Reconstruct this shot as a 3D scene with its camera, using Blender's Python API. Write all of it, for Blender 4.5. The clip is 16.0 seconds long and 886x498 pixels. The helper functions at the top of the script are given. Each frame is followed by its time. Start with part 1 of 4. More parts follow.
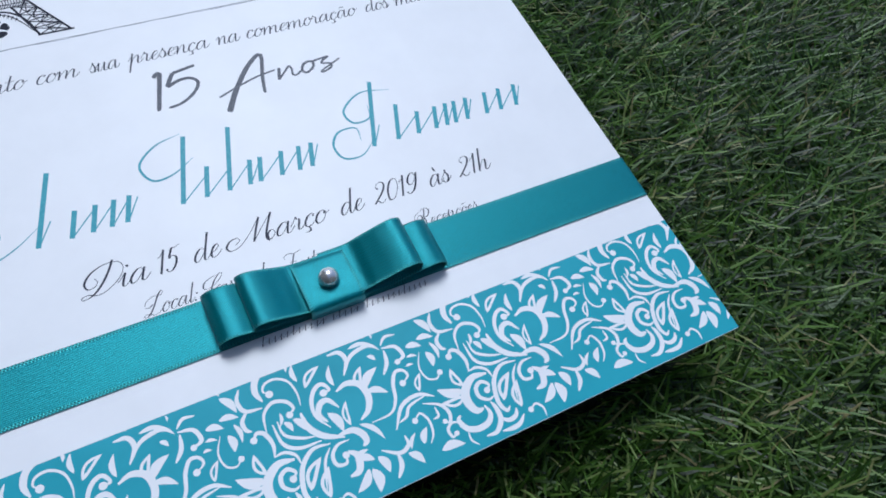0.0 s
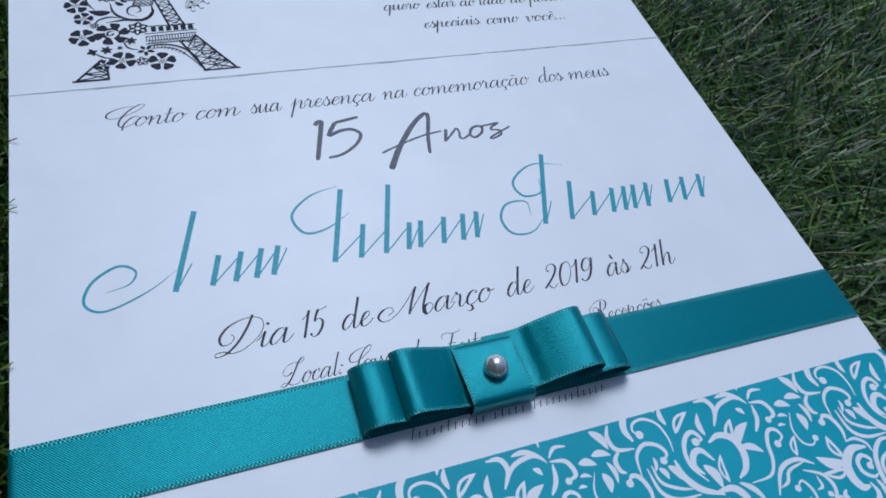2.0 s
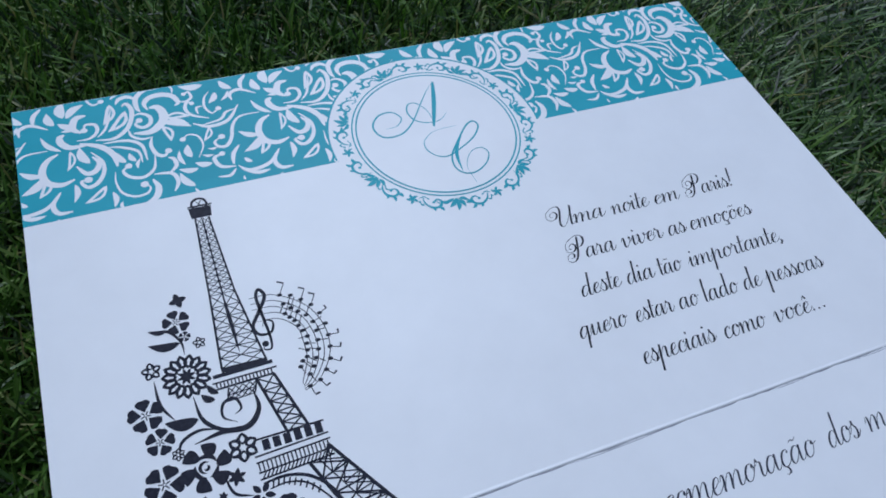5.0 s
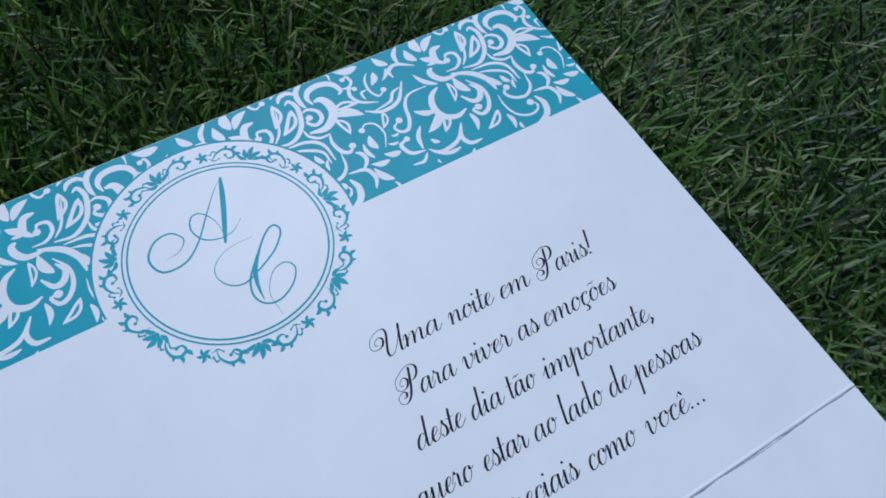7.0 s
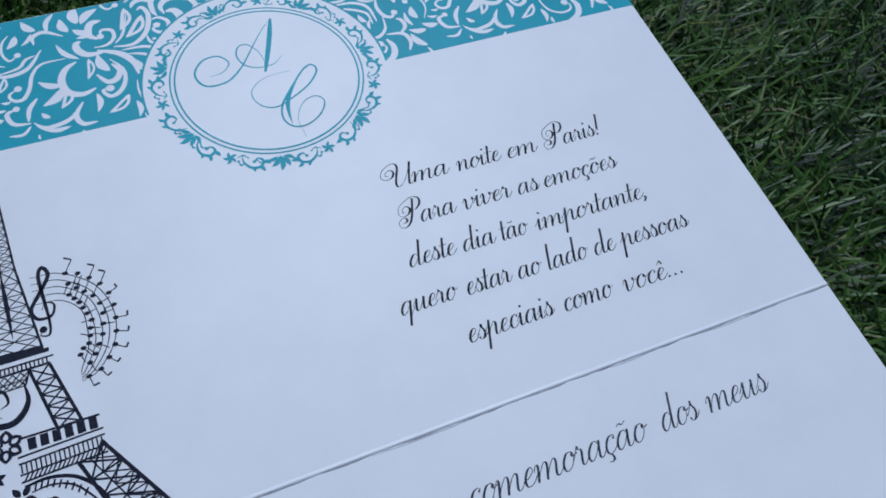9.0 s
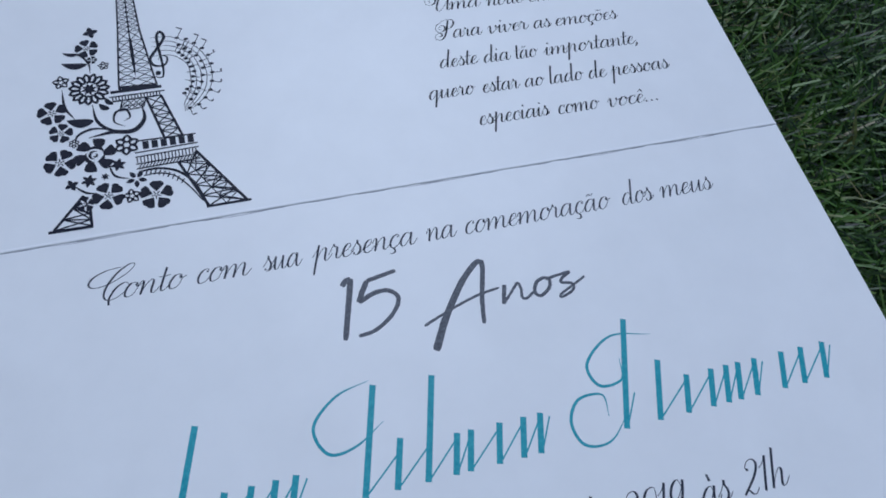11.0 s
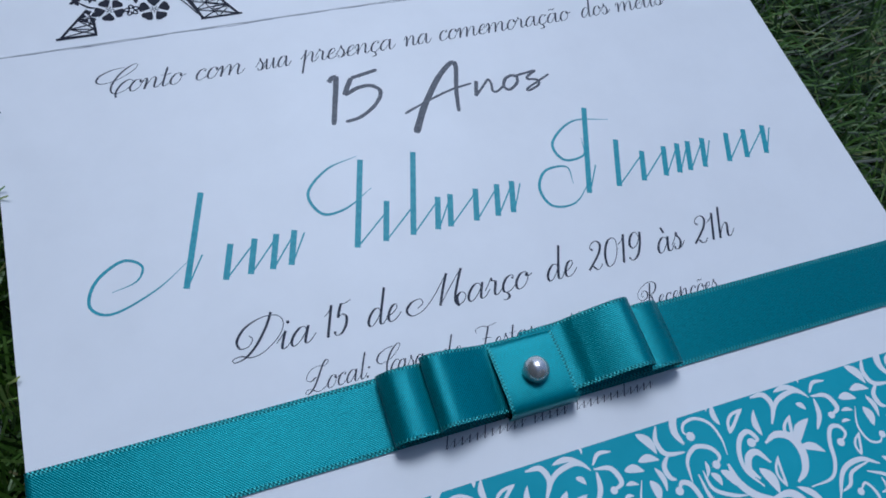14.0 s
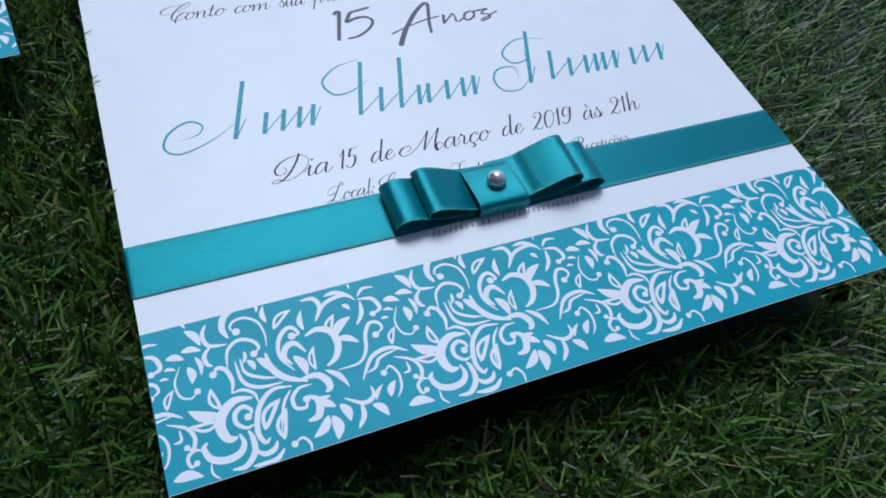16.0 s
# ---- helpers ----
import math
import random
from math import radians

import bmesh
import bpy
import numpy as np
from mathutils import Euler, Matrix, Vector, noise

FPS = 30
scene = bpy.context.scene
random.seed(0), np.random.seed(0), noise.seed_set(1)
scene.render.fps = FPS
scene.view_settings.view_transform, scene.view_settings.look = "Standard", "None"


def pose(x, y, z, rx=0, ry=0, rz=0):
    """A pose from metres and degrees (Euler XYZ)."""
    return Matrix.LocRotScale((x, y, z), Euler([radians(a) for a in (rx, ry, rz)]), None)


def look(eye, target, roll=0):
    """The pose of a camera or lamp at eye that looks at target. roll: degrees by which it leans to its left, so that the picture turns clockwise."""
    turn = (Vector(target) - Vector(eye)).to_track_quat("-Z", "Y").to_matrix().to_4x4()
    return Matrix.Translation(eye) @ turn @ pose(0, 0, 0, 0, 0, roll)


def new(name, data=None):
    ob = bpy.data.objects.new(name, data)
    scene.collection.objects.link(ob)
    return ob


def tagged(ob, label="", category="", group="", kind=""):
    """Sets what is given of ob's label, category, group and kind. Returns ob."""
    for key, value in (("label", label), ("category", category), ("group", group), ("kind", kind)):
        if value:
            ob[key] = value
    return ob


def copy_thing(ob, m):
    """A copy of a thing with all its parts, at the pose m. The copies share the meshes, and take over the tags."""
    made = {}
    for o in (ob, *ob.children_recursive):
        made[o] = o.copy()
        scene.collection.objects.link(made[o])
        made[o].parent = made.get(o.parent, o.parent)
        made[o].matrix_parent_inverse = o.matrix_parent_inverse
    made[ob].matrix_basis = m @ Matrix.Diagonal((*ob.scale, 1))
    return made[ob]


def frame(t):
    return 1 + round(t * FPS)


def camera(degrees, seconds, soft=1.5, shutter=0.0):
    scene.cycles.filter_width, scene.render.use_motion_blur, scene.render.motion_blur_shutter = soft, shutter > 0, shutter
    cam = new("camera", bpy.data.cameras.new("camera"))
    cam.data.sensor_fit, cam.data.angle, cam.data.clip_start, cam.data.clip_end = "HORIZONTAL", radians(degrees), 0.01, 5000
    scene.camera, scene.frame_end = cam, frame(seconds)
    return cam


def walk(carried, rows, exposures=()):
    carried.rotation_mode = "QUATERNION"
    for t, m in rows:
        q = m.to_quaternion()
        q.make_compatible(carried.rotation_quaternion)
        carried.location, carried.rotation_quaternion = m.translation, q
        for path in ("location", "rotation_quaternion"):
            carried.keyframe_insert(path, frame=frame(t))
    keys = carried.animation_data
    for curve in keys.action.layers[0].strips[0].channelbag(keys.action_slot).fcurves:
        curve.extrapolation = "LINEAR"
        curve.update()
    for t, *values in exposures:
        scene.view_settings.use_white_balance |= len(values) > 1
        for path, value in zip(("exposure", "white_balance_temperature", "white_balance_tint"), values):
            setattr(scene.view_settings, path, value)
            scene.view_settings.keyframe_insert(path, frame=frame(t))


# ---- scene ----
cam = camera(66.3, 16.0, 1.75)
PATH = [
    (0, (0.07244, -0.01675, 0.20785), (0.7233, 0.6791, -1.5506), 18.15),
    (0.5, (0.06642, -0.01408, 0.19486), (0.6874, 0.8959, -1.4744), 13.62),
    (1, (0.05831, -0.01106, 0.18386), (0.5940, 0.9265, -1.4996), 12.75),
    (1.5, (0.05594, -0.00493, 0.17899), (0.6224, 0.9544, -1.4820), 14.10),
    (2, (0.05086, 0.00419, 0.17882), (0.6291, 0.9885, -1.4633), 14.24),
    (2.5, (0.04432, 0.02831, 0.18625), (0.6144, 1.0454, -1.4387), 13.60),
    (3, (0.03919, 0.06251, 0.19466), (0.6222, 1.0798, -1.4256), 13.14),
    (3.2, (0.04174, 0.07848, 0.19693), (0.6015, 1.0839, -1.4389), 12.40),
    (5.3, (0.04760, 0.14949, 0.17050), (0.6071, 1.0704, -1.5144), 8.45),
    (5.5, (0.05589, 0.15334, 0.17263), (0.5963, 1.0445, -1.5343), 6.64),
    (6, (0.08369, 0.17056, 0.17774), (0.6512, 0.9294, -1.5835), 7.92),
    (6.5, (0.10438, 0.18304, 0.17838), (0.6440, 0.8503, -1.6282), 8.23),
    (7, (0.10734, 0.18483, 0.17399), (0.6329, 0.8518, -1.6368), 6.89),
    (7.5, (0.10923, 0.17193, 0.16664), (0.6186, 0.8338, -1.6506), 7.55),
    (8, (0.10626, 0.16350, 0.16473), (0.6161, 0.8246, -1.6527), 9.86),
    (8.2, (0.10284, 0.15969, 0.16424), (0.6093, 0.8792, -1.6318), 8.74),
    (10.3, (0.08270, 0.10654, 0.17764), (0.5333, 0.8775, -1.6119), 13.68),
    (10.5, (0.08093, 0.09710, 0.17895), (0.5103, 0.8446, -1.6258), 14.02),
    (11, (0.07337, 0.08401, 0.18163), (0.4645, 0.8407, -1.6279), 12.62),
    (11.5, (0.07039, 0.07258, 0.17700), (0.4637, 0.8380, -1.6284), 12.99),
    (12, (0.06869, 0.06734, 0.17266), (0.4574, 0.8392, -1.6310), 12.33),
    (12.5, (0.06762, 0.06550, 0.16523), (0.4891, 0.8291, -1.6346), 13.33),
    (13, (0.07083, 0.06044, 0.16286), (0.5470, 0.8057, -1.6310), 13.83),
    (13.5, (0.06420, 0.04804, 0.16792), (0.5354, 0.7805, -1.6325), 14.32),
    (14, (0.05871, 0.03202, 0.17573), (0.4956, 0.7552, -1.6370), 13.96),
    (14.5, (0.05332, 0.01416, 0.18454), (0.4860, 0.7482, -1.6249), 13.28),
    (15, (0.04137, -0.01113, 0.18076), (0.5405, 0.7494, -1.6004), 13.34),
    (15.5, (0.02670, -0.02455, 0.19037), (0.5536, 0.8675, -1.5204), 10.64),
    (16, (0.02608, -0.04703, 0.18899), (0.6038, 0.8851, -1.4836), 12.07),
]
EXPOSURES = [(0.0, 0.40, 5500, 8), (0.6, 0.2, 5300, 8), (2.0, 0.08, 5250, 8), (3.2, 0.08, 5250, 8), (5.3, 0.06, 5250, 8), (7.0, 0.1, 5250, 8), (8.2, 0.06, 5250, 8), (10.3, -0.08, 5200, 8), (14.2, -0.03, 5200, 8), (15.2, 0.13, 5250, 8), (16.0, 0.27, 5300, 8)]
walk(cam, [(t, look(eye, target, roll)) for t, eye, target, roll in PATH], EXPOSURES)

# ---- world and light ----
world = bpy.data.worlds.new("overcast_sky")
scene.world = world
world.use_nodes = True
sky = world.node_tree.nodes.new("ShaderNodeTexSky")
sky.sky_type, sky.sun_disc = "NISHITA", False
SUN_ELEVATION, SUN_AZIMUTH = 57.0, 13.0  # degrees; azimuth from the card's far side towards its right
sky.sun_elevation, sky.sun_rotation = radians(SUN_ELEVATION), radians(SUN_AZIMUTH)
sky.dust_density = 2.0
world.node_tree.links.new(sky.outputs[0], world.node_tree.nodes["Background"].inputs[0])
world.node_tree.nodes["Background"].inputs[1].default_value = 0.085
sun = new("sun", bpy.data.lights.new("sun", "SUN"))
sun.data.energy, sun.data.angle, sun.data.color = 1.5, radians(22), (1.0, 0.98, 0.95)
toward = Vector((math.sin(radians(SUN_AZIMUTH)) * math.cos(radians(SUN_ELEVATION)), math.cos(radians(SUN_AZIMUTH)) * math.cos(radians(SUN_ELEVATION)), math.sin(radians(SUN_ELEVATION))))
sun.matrix_world = look(toward * 3, (0, 0, 0))


# ---- materials ----
def material(name, rough=0.6, metal=0.0, spec=0.3):
    m = bpy.data.materials.new(name)
    m.use_nodes = True
    b = m.node_tree.nodes["Principled BSDF"]
    b.inputs["Roughness"].default_value, b.inputs["Metallic"].default_value = rough, metal
    b.inputs["Specular IOR Level"].default_value = spec
    return m, m.node_tree, b


def node(tree, kind, **values):
    n = tree.nodes.new(kind)
    for key, value in values.items():
        n.inputs[key.replace("_", " ")].default_value = value
    return n


def noise_colour(tree, b, low, high, scale, detail=4.0, rough=0.6, coords=None):
    n = node(tree, "ShaderNodeTexNoise", Scale=scale, Detail=detail, Roughness=rough)
    if coords is None:
        coords = tree.nodes.new("ShaderNodeTexCoord").outputs["Object"]
    tree.links.new(coords, n.inputs["Vector"])
    r = tree.nodes.new("ShaderNodeValToRGB")
    r.color_ramp.elements[0].position, r.color_ramp.elements[1].position = 0.3, 0.7
    r.color_ramp.elements[0].color, r.color_ramp.elements[1].color = (*low, 1), (*high, 1)
    tree.links.new(n.outputs["Fac"], r.inputs["Fac"])
    tree.links.new(r.outputs["Color"], b.inputs["Base Color"])
    return n, r


def bumped(tree, b, height, strength, distance):
    u = node(tree, "ShaderNodeBump", Strength=strength, Distance=distance)
    tree.links.new(height, u.inputs["Height"])
    tree.links.new(u.outputs["Normal"], b.inputs["Normal"])


def printed(name, low, high, rough, scale=900.0, spec=0.3):
    """Ink or bare stock: mottled colour over a fine paper tooth."""
    m, tree, b = material(name, rough, 0.0, spec)
    coords = tree.nodes.new("ShaderNodeTexCoord").outputs["Object"]
    noise_colour(tree, b, low, high, scale, coords=coords)
    tooth = node(tree, "ShaderNodeTexNoise", Scale=2600.0, Detail=3.0)
    tree.links.new(coords, tooth.inputs["Vector"])
    bumped(tree, b, tooth.outputs["Fac"], 0.12, 0.0001)
    return m


PAPER = printed("white_card", (0.80, 0.80, 0.81), (0.84, 0.84, 0.85), 0.47, 60.0, 0.46)
TEAL_INK = printed("teal_ink", (0.036, 0.325, 0.405), (0.048, 0.375, 0.465), 0.48, 50.0, 0.2)
GREY_INK = printed("charcoal_ink", (0.018, 0.021, 0.036), (0.05, 0.054, 0.078), 0.5, 900.0, 0.12)
DRAWING_INK = printed("drawing_ink", (0.007, 0.008, 0.018), (0.02, 0.022, 0.04), 0.5, 900.0, 0.12)
BLACK_INK = printed("black_ink", (0.005, 0.006, 0.012), (0.016, 0.018, 0.03), 0.5, 900.0, 0.12)
BRUSH_INK = printed("dry_brush_ink", (0.03, 0.033, 0.05), (0.13, 0.14, 0.17), 0.5, 1500.0)
NAME_INK = printed("turquoise_ink", (0.03, 0.27, 0.34), (0.07, 0.38, 0.45), 0.5)
# grey that paints the shade of the fold's groove
FOLD_SHADE = printed("fold_shade_grey", (0.18, 0.185, 0.22), (0.46, 0.46, 0.50), 0.8, 500.0)


def satin(name, low, high):
    """Satin ribbon: a fine diagonal twill, stitched selvages along both edges."""
    m, tree, b = material(name, 0.36, 0.58, 0.5)
    b.inputs["Sheen Weight"].default_value = 0.05
    b.inputs["Sheen Roughness"].default_value = 0.4
    b.inputs["Anisotropic"].default_value = 0.75
    b.inputs["Anisotropic Rotation"].default_value = 0.25
    uv = tree.nodes.new("ShaderNodeUVMap")
    uv.uv_map = "length"
    tangent = tree.nodes.new("ShaderNodeTangent")
    tangent.direction_type, tangent.uv_map = "UV_MAP", "length"
    tree.links.new(tangent.outputs["Tangent"], b.inputs["Tangent"])
    split = tree.nodes.new("ShaderNodeSeparateXYZ")
    tree.links.new(uv.outputs["UV"], split.inputs["Vector"])

    def maths(op, a, c, clamp=False):
        n = tree.nodes.new("ShaderNodeMath")
        n.operation, n.use_clamp = op, clamp
        for i, v in enumerate((a, c)):
            if isinstance(v, (int, float)):
                n.inputs[i].default_value = v
            else:
                tree.links.new(v, n.inputs[i])
        return n.outputs[0]

    along, across = split.outputs["X"], split.outputs["Y"]  # millimetres along, millimetres from the middle
    edge = maths("GREATER_THAN", maths("ABSOLUTE", across, 0.0), 6.95)
    outer_row = maths("GREATER_THAN", maths("ABSOLUTE", across, 0.0), 7.42)
    stitch = maths("SINE", maths("ADD", maths("ADD", maths("MULTIPLY", along, 7.5), maths("MULTIPLY", across, 2.0)), maths("MULTIPLY", outer_row, math.pi)), 0.0)
    stitch = maths("MULTIPLY", maths("ADD", stitch, 1.0), 0.5)
    twill = maths("SINE", maths("ADD", maths("MULTIPLY", along, 10.5), maths("MULTIPLY", across, 11.5)), 0.0)
    slub = node(tree, "ShaderNodeTexNoise", Scale=1.0, Detail=3.0)
    stretch = node(tree, "ShaderNodeMapping")
    stretch.inputs["Scale"].default_value = (0.4, 7.0, 1.0)
    tree.links.new(uv.outputs["UV"], stretch.inputs["Vector"])
    tree.links.new(stretch.outputs["Vector"], slub.inputs["Vector"])
    weave = node(tree, "ShaderNodeTexNoise", Scale=1.0, Detail=2.0)
    slant = node(tree, "ShaderNodeMapping")
    slant.inputs["Rotation"].default_value, slant.inputs["Scale"].default_value = (0, 0, radians(35)), (1.6, 6.5, 1.0)
    tree.links.new(uv.outputs["UV"], slant.inputs["Vector"])
    tree.links.new(slant.outputs["Vector"], weave.inputs["Vector"])
    twill = maths("ADD", maths("MULTIPLY", twill, 0.9), maths("MULTIPLY", maths("SUBTRACT", weave.outputs["Fac"], 0.5), 2.8))
    mix = tree.nodes.new("ShaderNodeMix")
    mix.data_type = "RGBA"
    mix.inputs[6].default_value, mix.inputs[7].default_value = (*low, 1), (*high, 1)
    shade = maths("ADD", maths("MULTIPLY", twill, 0.42), slub.outputs["Fac"])
    tree.links.new(maths("ADD", shade, 0.0, True), mix.inputs[0])
    seam = tree.nodes.new("ShaderNodeMix")
    seam.data_type = "RGBA"
    seam.inputs[6].default_value, seam.inputs[7].default_value = (0.003, 0.08, 0.09, 1), (0.06, 0.40, 0.41, 1)
    tree.links.new(stitch, seam.inputs[0])
    both = tree.nodes.new("ShaderNodeMix")
    both.data_type = "RGBA"
    tree.links.new(edge, both.inputs[0])
    tree.links.new(mix.outputs[2], both.inputs[6])
    tree.links.new(seam.outputs[2], both.inputs[7])
    tree.links.new(both.outputs[2], b.inputs["Base Color"])
    bumped(tree, b, maths("ADD", maths("ADD", maths("MULTIPLY", twill, 0.6), slub.outputs["Fac"]), maths("MULTIPLY", edge, maths("MULTIPLY", stitch, 3.0))), 1.0, 0.00003)
    return m


SATIN = satin("teal_satin", (0.003, 0.115, 0.138), (0.022, 0.30, 0.335))

PEARL, _tree, _b = material("pearl", 0.24, 0.78, 0.7)
noise_colour(_tree, _b, (0.60, 0.60, 0.60), (0.72, 0.70, 0.68), 90.0)
_b.inputs["Coat Weight"].default_value, _b.inputs["Coat Roughness"].default_value = 0.8, 0.08


def turf_material():
    m, tree, b = material("turf_blade", 0.40, 0.0, 0.32)
    geo = tree.nodes.new("ShaderNodeNewGeometry")
    ramp = tree.nodes.new("ShaderNodeValToRGB")
    stops = [(0.0, (0.007, 0.017, 0.003)), (0.4, (0.030, 0.070, 0.009)), (0.75, (0.092, 0.180, 0.030)), (0.9, (0.19, 0.28, 0.085)), (1.0, (0.25, 0.21, 0.11))]
    el = ramp.color_ramp.elements
    el[0].position, el[0].color = stops[0][0], (*stops[0][1], 1)
    el[1].position, el[1].color = stops[-1][0], (*stops[-1][1], 1)
    for p, c in stops[1:-1]:
        el.new(p).color = (*c, 1)
    tree.links.new(geo.outputs["Random Per Island"], ramp.inputs["Fac"])
    patch = node(tree, "ShaderNodeTexNoise", Scale=14.0, Detail=3.0)
    coords = tree.nodes.new("ShaderNodeTexCoord").outputs["Object"]
    tree.links.new(coords, patch.inputs["Vector"])
    mix = tree.nodes.new("ShaderNodeMix")
    mix.data_type, mix.blend_type = "RGBA", "MULTIPLY"
    mix.inputs[0].default_value = 0.6
    tone = tree.nodes.new("ShaderNodeValToRGB")
    tone.color_ramp.elements[0].position, tone.color_ramp.elements[1].position = 0.35, 0.65
    tone.color_ramp.elements[0].color, tone.color_ramp.elements[1].color = (0.6, 0.75, 0.5, 1), (1.25, 1.15, 1.1, 1)
    tree.links.new(patch.outputs["Fac"], tone.inputs["Fac"])
    tree.links.new(ramp.outputs["Color"], mix.inputs[6])
    tree.links.new(tone.outputs["Color"], mix.inputs[7])
    tree.links.new(mix.outputs[2], b.inputs["Base Color"])
    thin = tree.nodes.new("ShaderNodeBsdfTranslucent")
    through_mix = tree.nodes.new("ShaderNodeMixShader")
    through_mix.inputs[0].default_value = 0.3
    bright = tree.nodes.new("ShaderNodeMix")
    bright.data_type, bright.blend_type = "RGBA", "MULTIPLY"
    bright.inputs[0].default_value = 1.0
    bright.inputs[7].default_value = (2.3, 2.5, 1.2, 1)
    tree.links.new(mix.outputs[2], bright.inputs[6])
    tree.links.new(bright.outputs[2], thin.inputs["Color"])
    tree.links.new(b.outputs[0], through_mix.inputs[1])
    tree.links.new(thin.outputs[0], through_mix.inputs[2])
    tree.links.new(through_mix.outputs[0], tree.nodes["Material Output"].inputs["Surface"])
    return m


TURF = turf_material()
THATCH, _tree, _b = material("dry_thatch", 0.7, 0.0, 0.15)
noise_colour(_tree, _b, (0.05, 0.034, 0.014), (0.17, 0.125, 0.065), 220.0)
# dark grey for the added walls that keep light off the scene
SHADE_WALL, _tree, _b = material("shade_wall_grey", 0.9)
_n, _r = noise_colour(_tree, _b, (0.10, 0.105, 0.10), (0.15, 0.15, 0.145), 3.0, 8.0)
bumped(_tree, _b, _n.outputs["Fac"], 0.5, 0.01)
SOIL, _tree, _b = material("turf_backing", 0.9)
_n, _r = noise_colour(_tree, _b, (0.006, 0.010, 0.005), (0.022, 0.034, 0.012), 160.0, 6.0)
bumped(_tree, _b, _n.outputs["Fac"], 0.8, 0.004)

# ---- the card's own coordinates: u along its width, v along its height, in millimetres ----
CARD_TOP = 30.0
WIDE, HIGH, CREASE_V = 210.0, 303.0, 170.4


def on_card(u, v, z=0.0):
    """Millimetres on the card, and above its face, to metres; the sheet lies a little askew."""
    return (u / 1000, (v - u * (0.024 + 6e-5 * v)) / 1000, (CARD_TOP + z) / 1000)


class Print:
    """Flat inked shapes, gathered into one mesh; each lies a hair above the one before."""

    def __init__(self, z):
        self.verts, self.faces, self.z = [], [], z
        self.du = self.dv = 0.0
        self.sign = 1.0
        self.figures = []

    def face_strip(self, left, right, closed=False):
        k = len(self.verts)
        self.z += 0.00005
        for a, c in zip(left, right):
            self.verts.append((self.sign * a[0] + self.du, self.sign * a[1] + self.dv, self.z))
            self.verts.append((self.sign * c[0] + self.du, self.sign * c[1] + self.dv, self.z))
        n = len(left)
        for i in range(n if closed else n - 1):
            j = (i + 1) % n
            self.faces.append((k + 2 * i, k + 2 * i + 1, k + 2 * j + 1, k + 2 * j))

    def polygon(self, points):
        k = len(self.verts)
        self.z += 0.00005
        self.verts += [(self.sign * p[0] + self.du, self.sign * p[1] + self.dv, self.z) for p in points]
        self.faces.append(tuple(range(k, k + len(points))))

    def cut(self, name, window=None):
        """Keeps what was drawn since the last cut as a figure of its own."""
        if self.faces:
            self.figures.append((name, self.mesh(name, window)))
        self.verts, self.faces = [], []

    def emit(self, parent, ink):
        for name, bm in self.figures:
            part(name, bm, ink, parent)

    def disc(self, c, r, n=18, squash=1.0):
        self.polygon([(c[0] + r * math.cos(a), c[1] + r * squash * math.sin(a)) for a in (2 * math.pi * i / n for i in range(n))])

    def ring(self, c, r0, r1, n=72):
        turns = [2 * math.pi * i / n for i in range(n)]
        self.face_strip([(c[0] + r0 * math.cos(a), c[1] + r0 * math.sin(a)) for a in turns], [(c[0] + r1 * math.cos(a), c[1] + r1 * math.sin(a)) for a in turns], True)

    def line(self, a, c, w):
        d = Vector((c[0] - a[0], c[1] - a[1])).normalized() * w / 2
        self.polygon([(a[0] - d.y, a[1] + d.x), (c[0] - d.y, c[1] + d.x), (c[0] + d.y, c[1] - d.x), (a[0] + d.y, a[1] - d.x)][::-1])

    def stroke(self, points, w, ball=0.0, taper=0.75, least=0.18):
        """A pen stroke through the points, swelling in the middle; ball: a round drop at its end (minus: at its start)."""
        pts = [Vector(p) for p in points]
        pts = [2 * pts[0] - pts[1]] + pts + [2 * pts[-1] - pts[-2]]
        path = []
        for i in range(1, len(pts) - 2):
            p0, p1, p2, p3 = pts[i - 1:i + 3]
            for s in range(7):
                t = s / 7
                path.append(0.5 * (2 * p1 + (p2 - p0) * t + (2 * p0 - 5 * p1 + 4 * p2 - p3) * t * t + (3 * p1 - p0 - 3 * p2 + p3) * t ** 3))
        path.append(pts[-2])
        left, right, n = [], [], len(path)
        for i, p in enumerate(path):
            d = (path[min(i + 1, n - 1)] - path[max(i - 1, 0)]).normalized()
            t = i / (n - 1)
            h = w / 2 * max(least, math.sin(math.pi * min(max(t, 0.0), 1.0)) ** taper)
            left.append((p.x - d.y * h, p.y + d.x * h))
            right.append((p.x + d.y * h, p.y - d.x * h))
        self.face_strip(right, left)
        if ball:
            self.disc(path[-1] if ball > 0 else path[0], abs(ball), 14)

    def leaf(self, base, tip, w, hollow=False, bend=0.12):
        a, c = Vector(base), Vector(tip)
        d, length = (c - a).normalized(), (c - a).length
        side = Vector((-d.y, d.x))
        outer, inner = [[], []], [[], []]
        for i in range(11):
            t = i / 10
            mid = a + d * length * t + side * bend * length * math.sin(math.pi * t)
            h = w / 2 * math.sin(math.pi * t ** 0.85) ** 0.8 if 0 < t < 1 else 0.02
            for s, sign in enumerate((1, -1)):
                outer[s].append(mid + side * sign * h)
                inner[s].append(a + d * length * (0.2 + 0.55 * t) + side * (bend * length * math.sin(math.pi * (0.2 + 0.55 * t)) + sign * h * 0.36))
        if hollow:
            self.face_strip(outer[0] + outer[1][::-1], inner[0] + inner[1][::-1], True)
        else:
            self.face_strip(outer[1], outer[0])

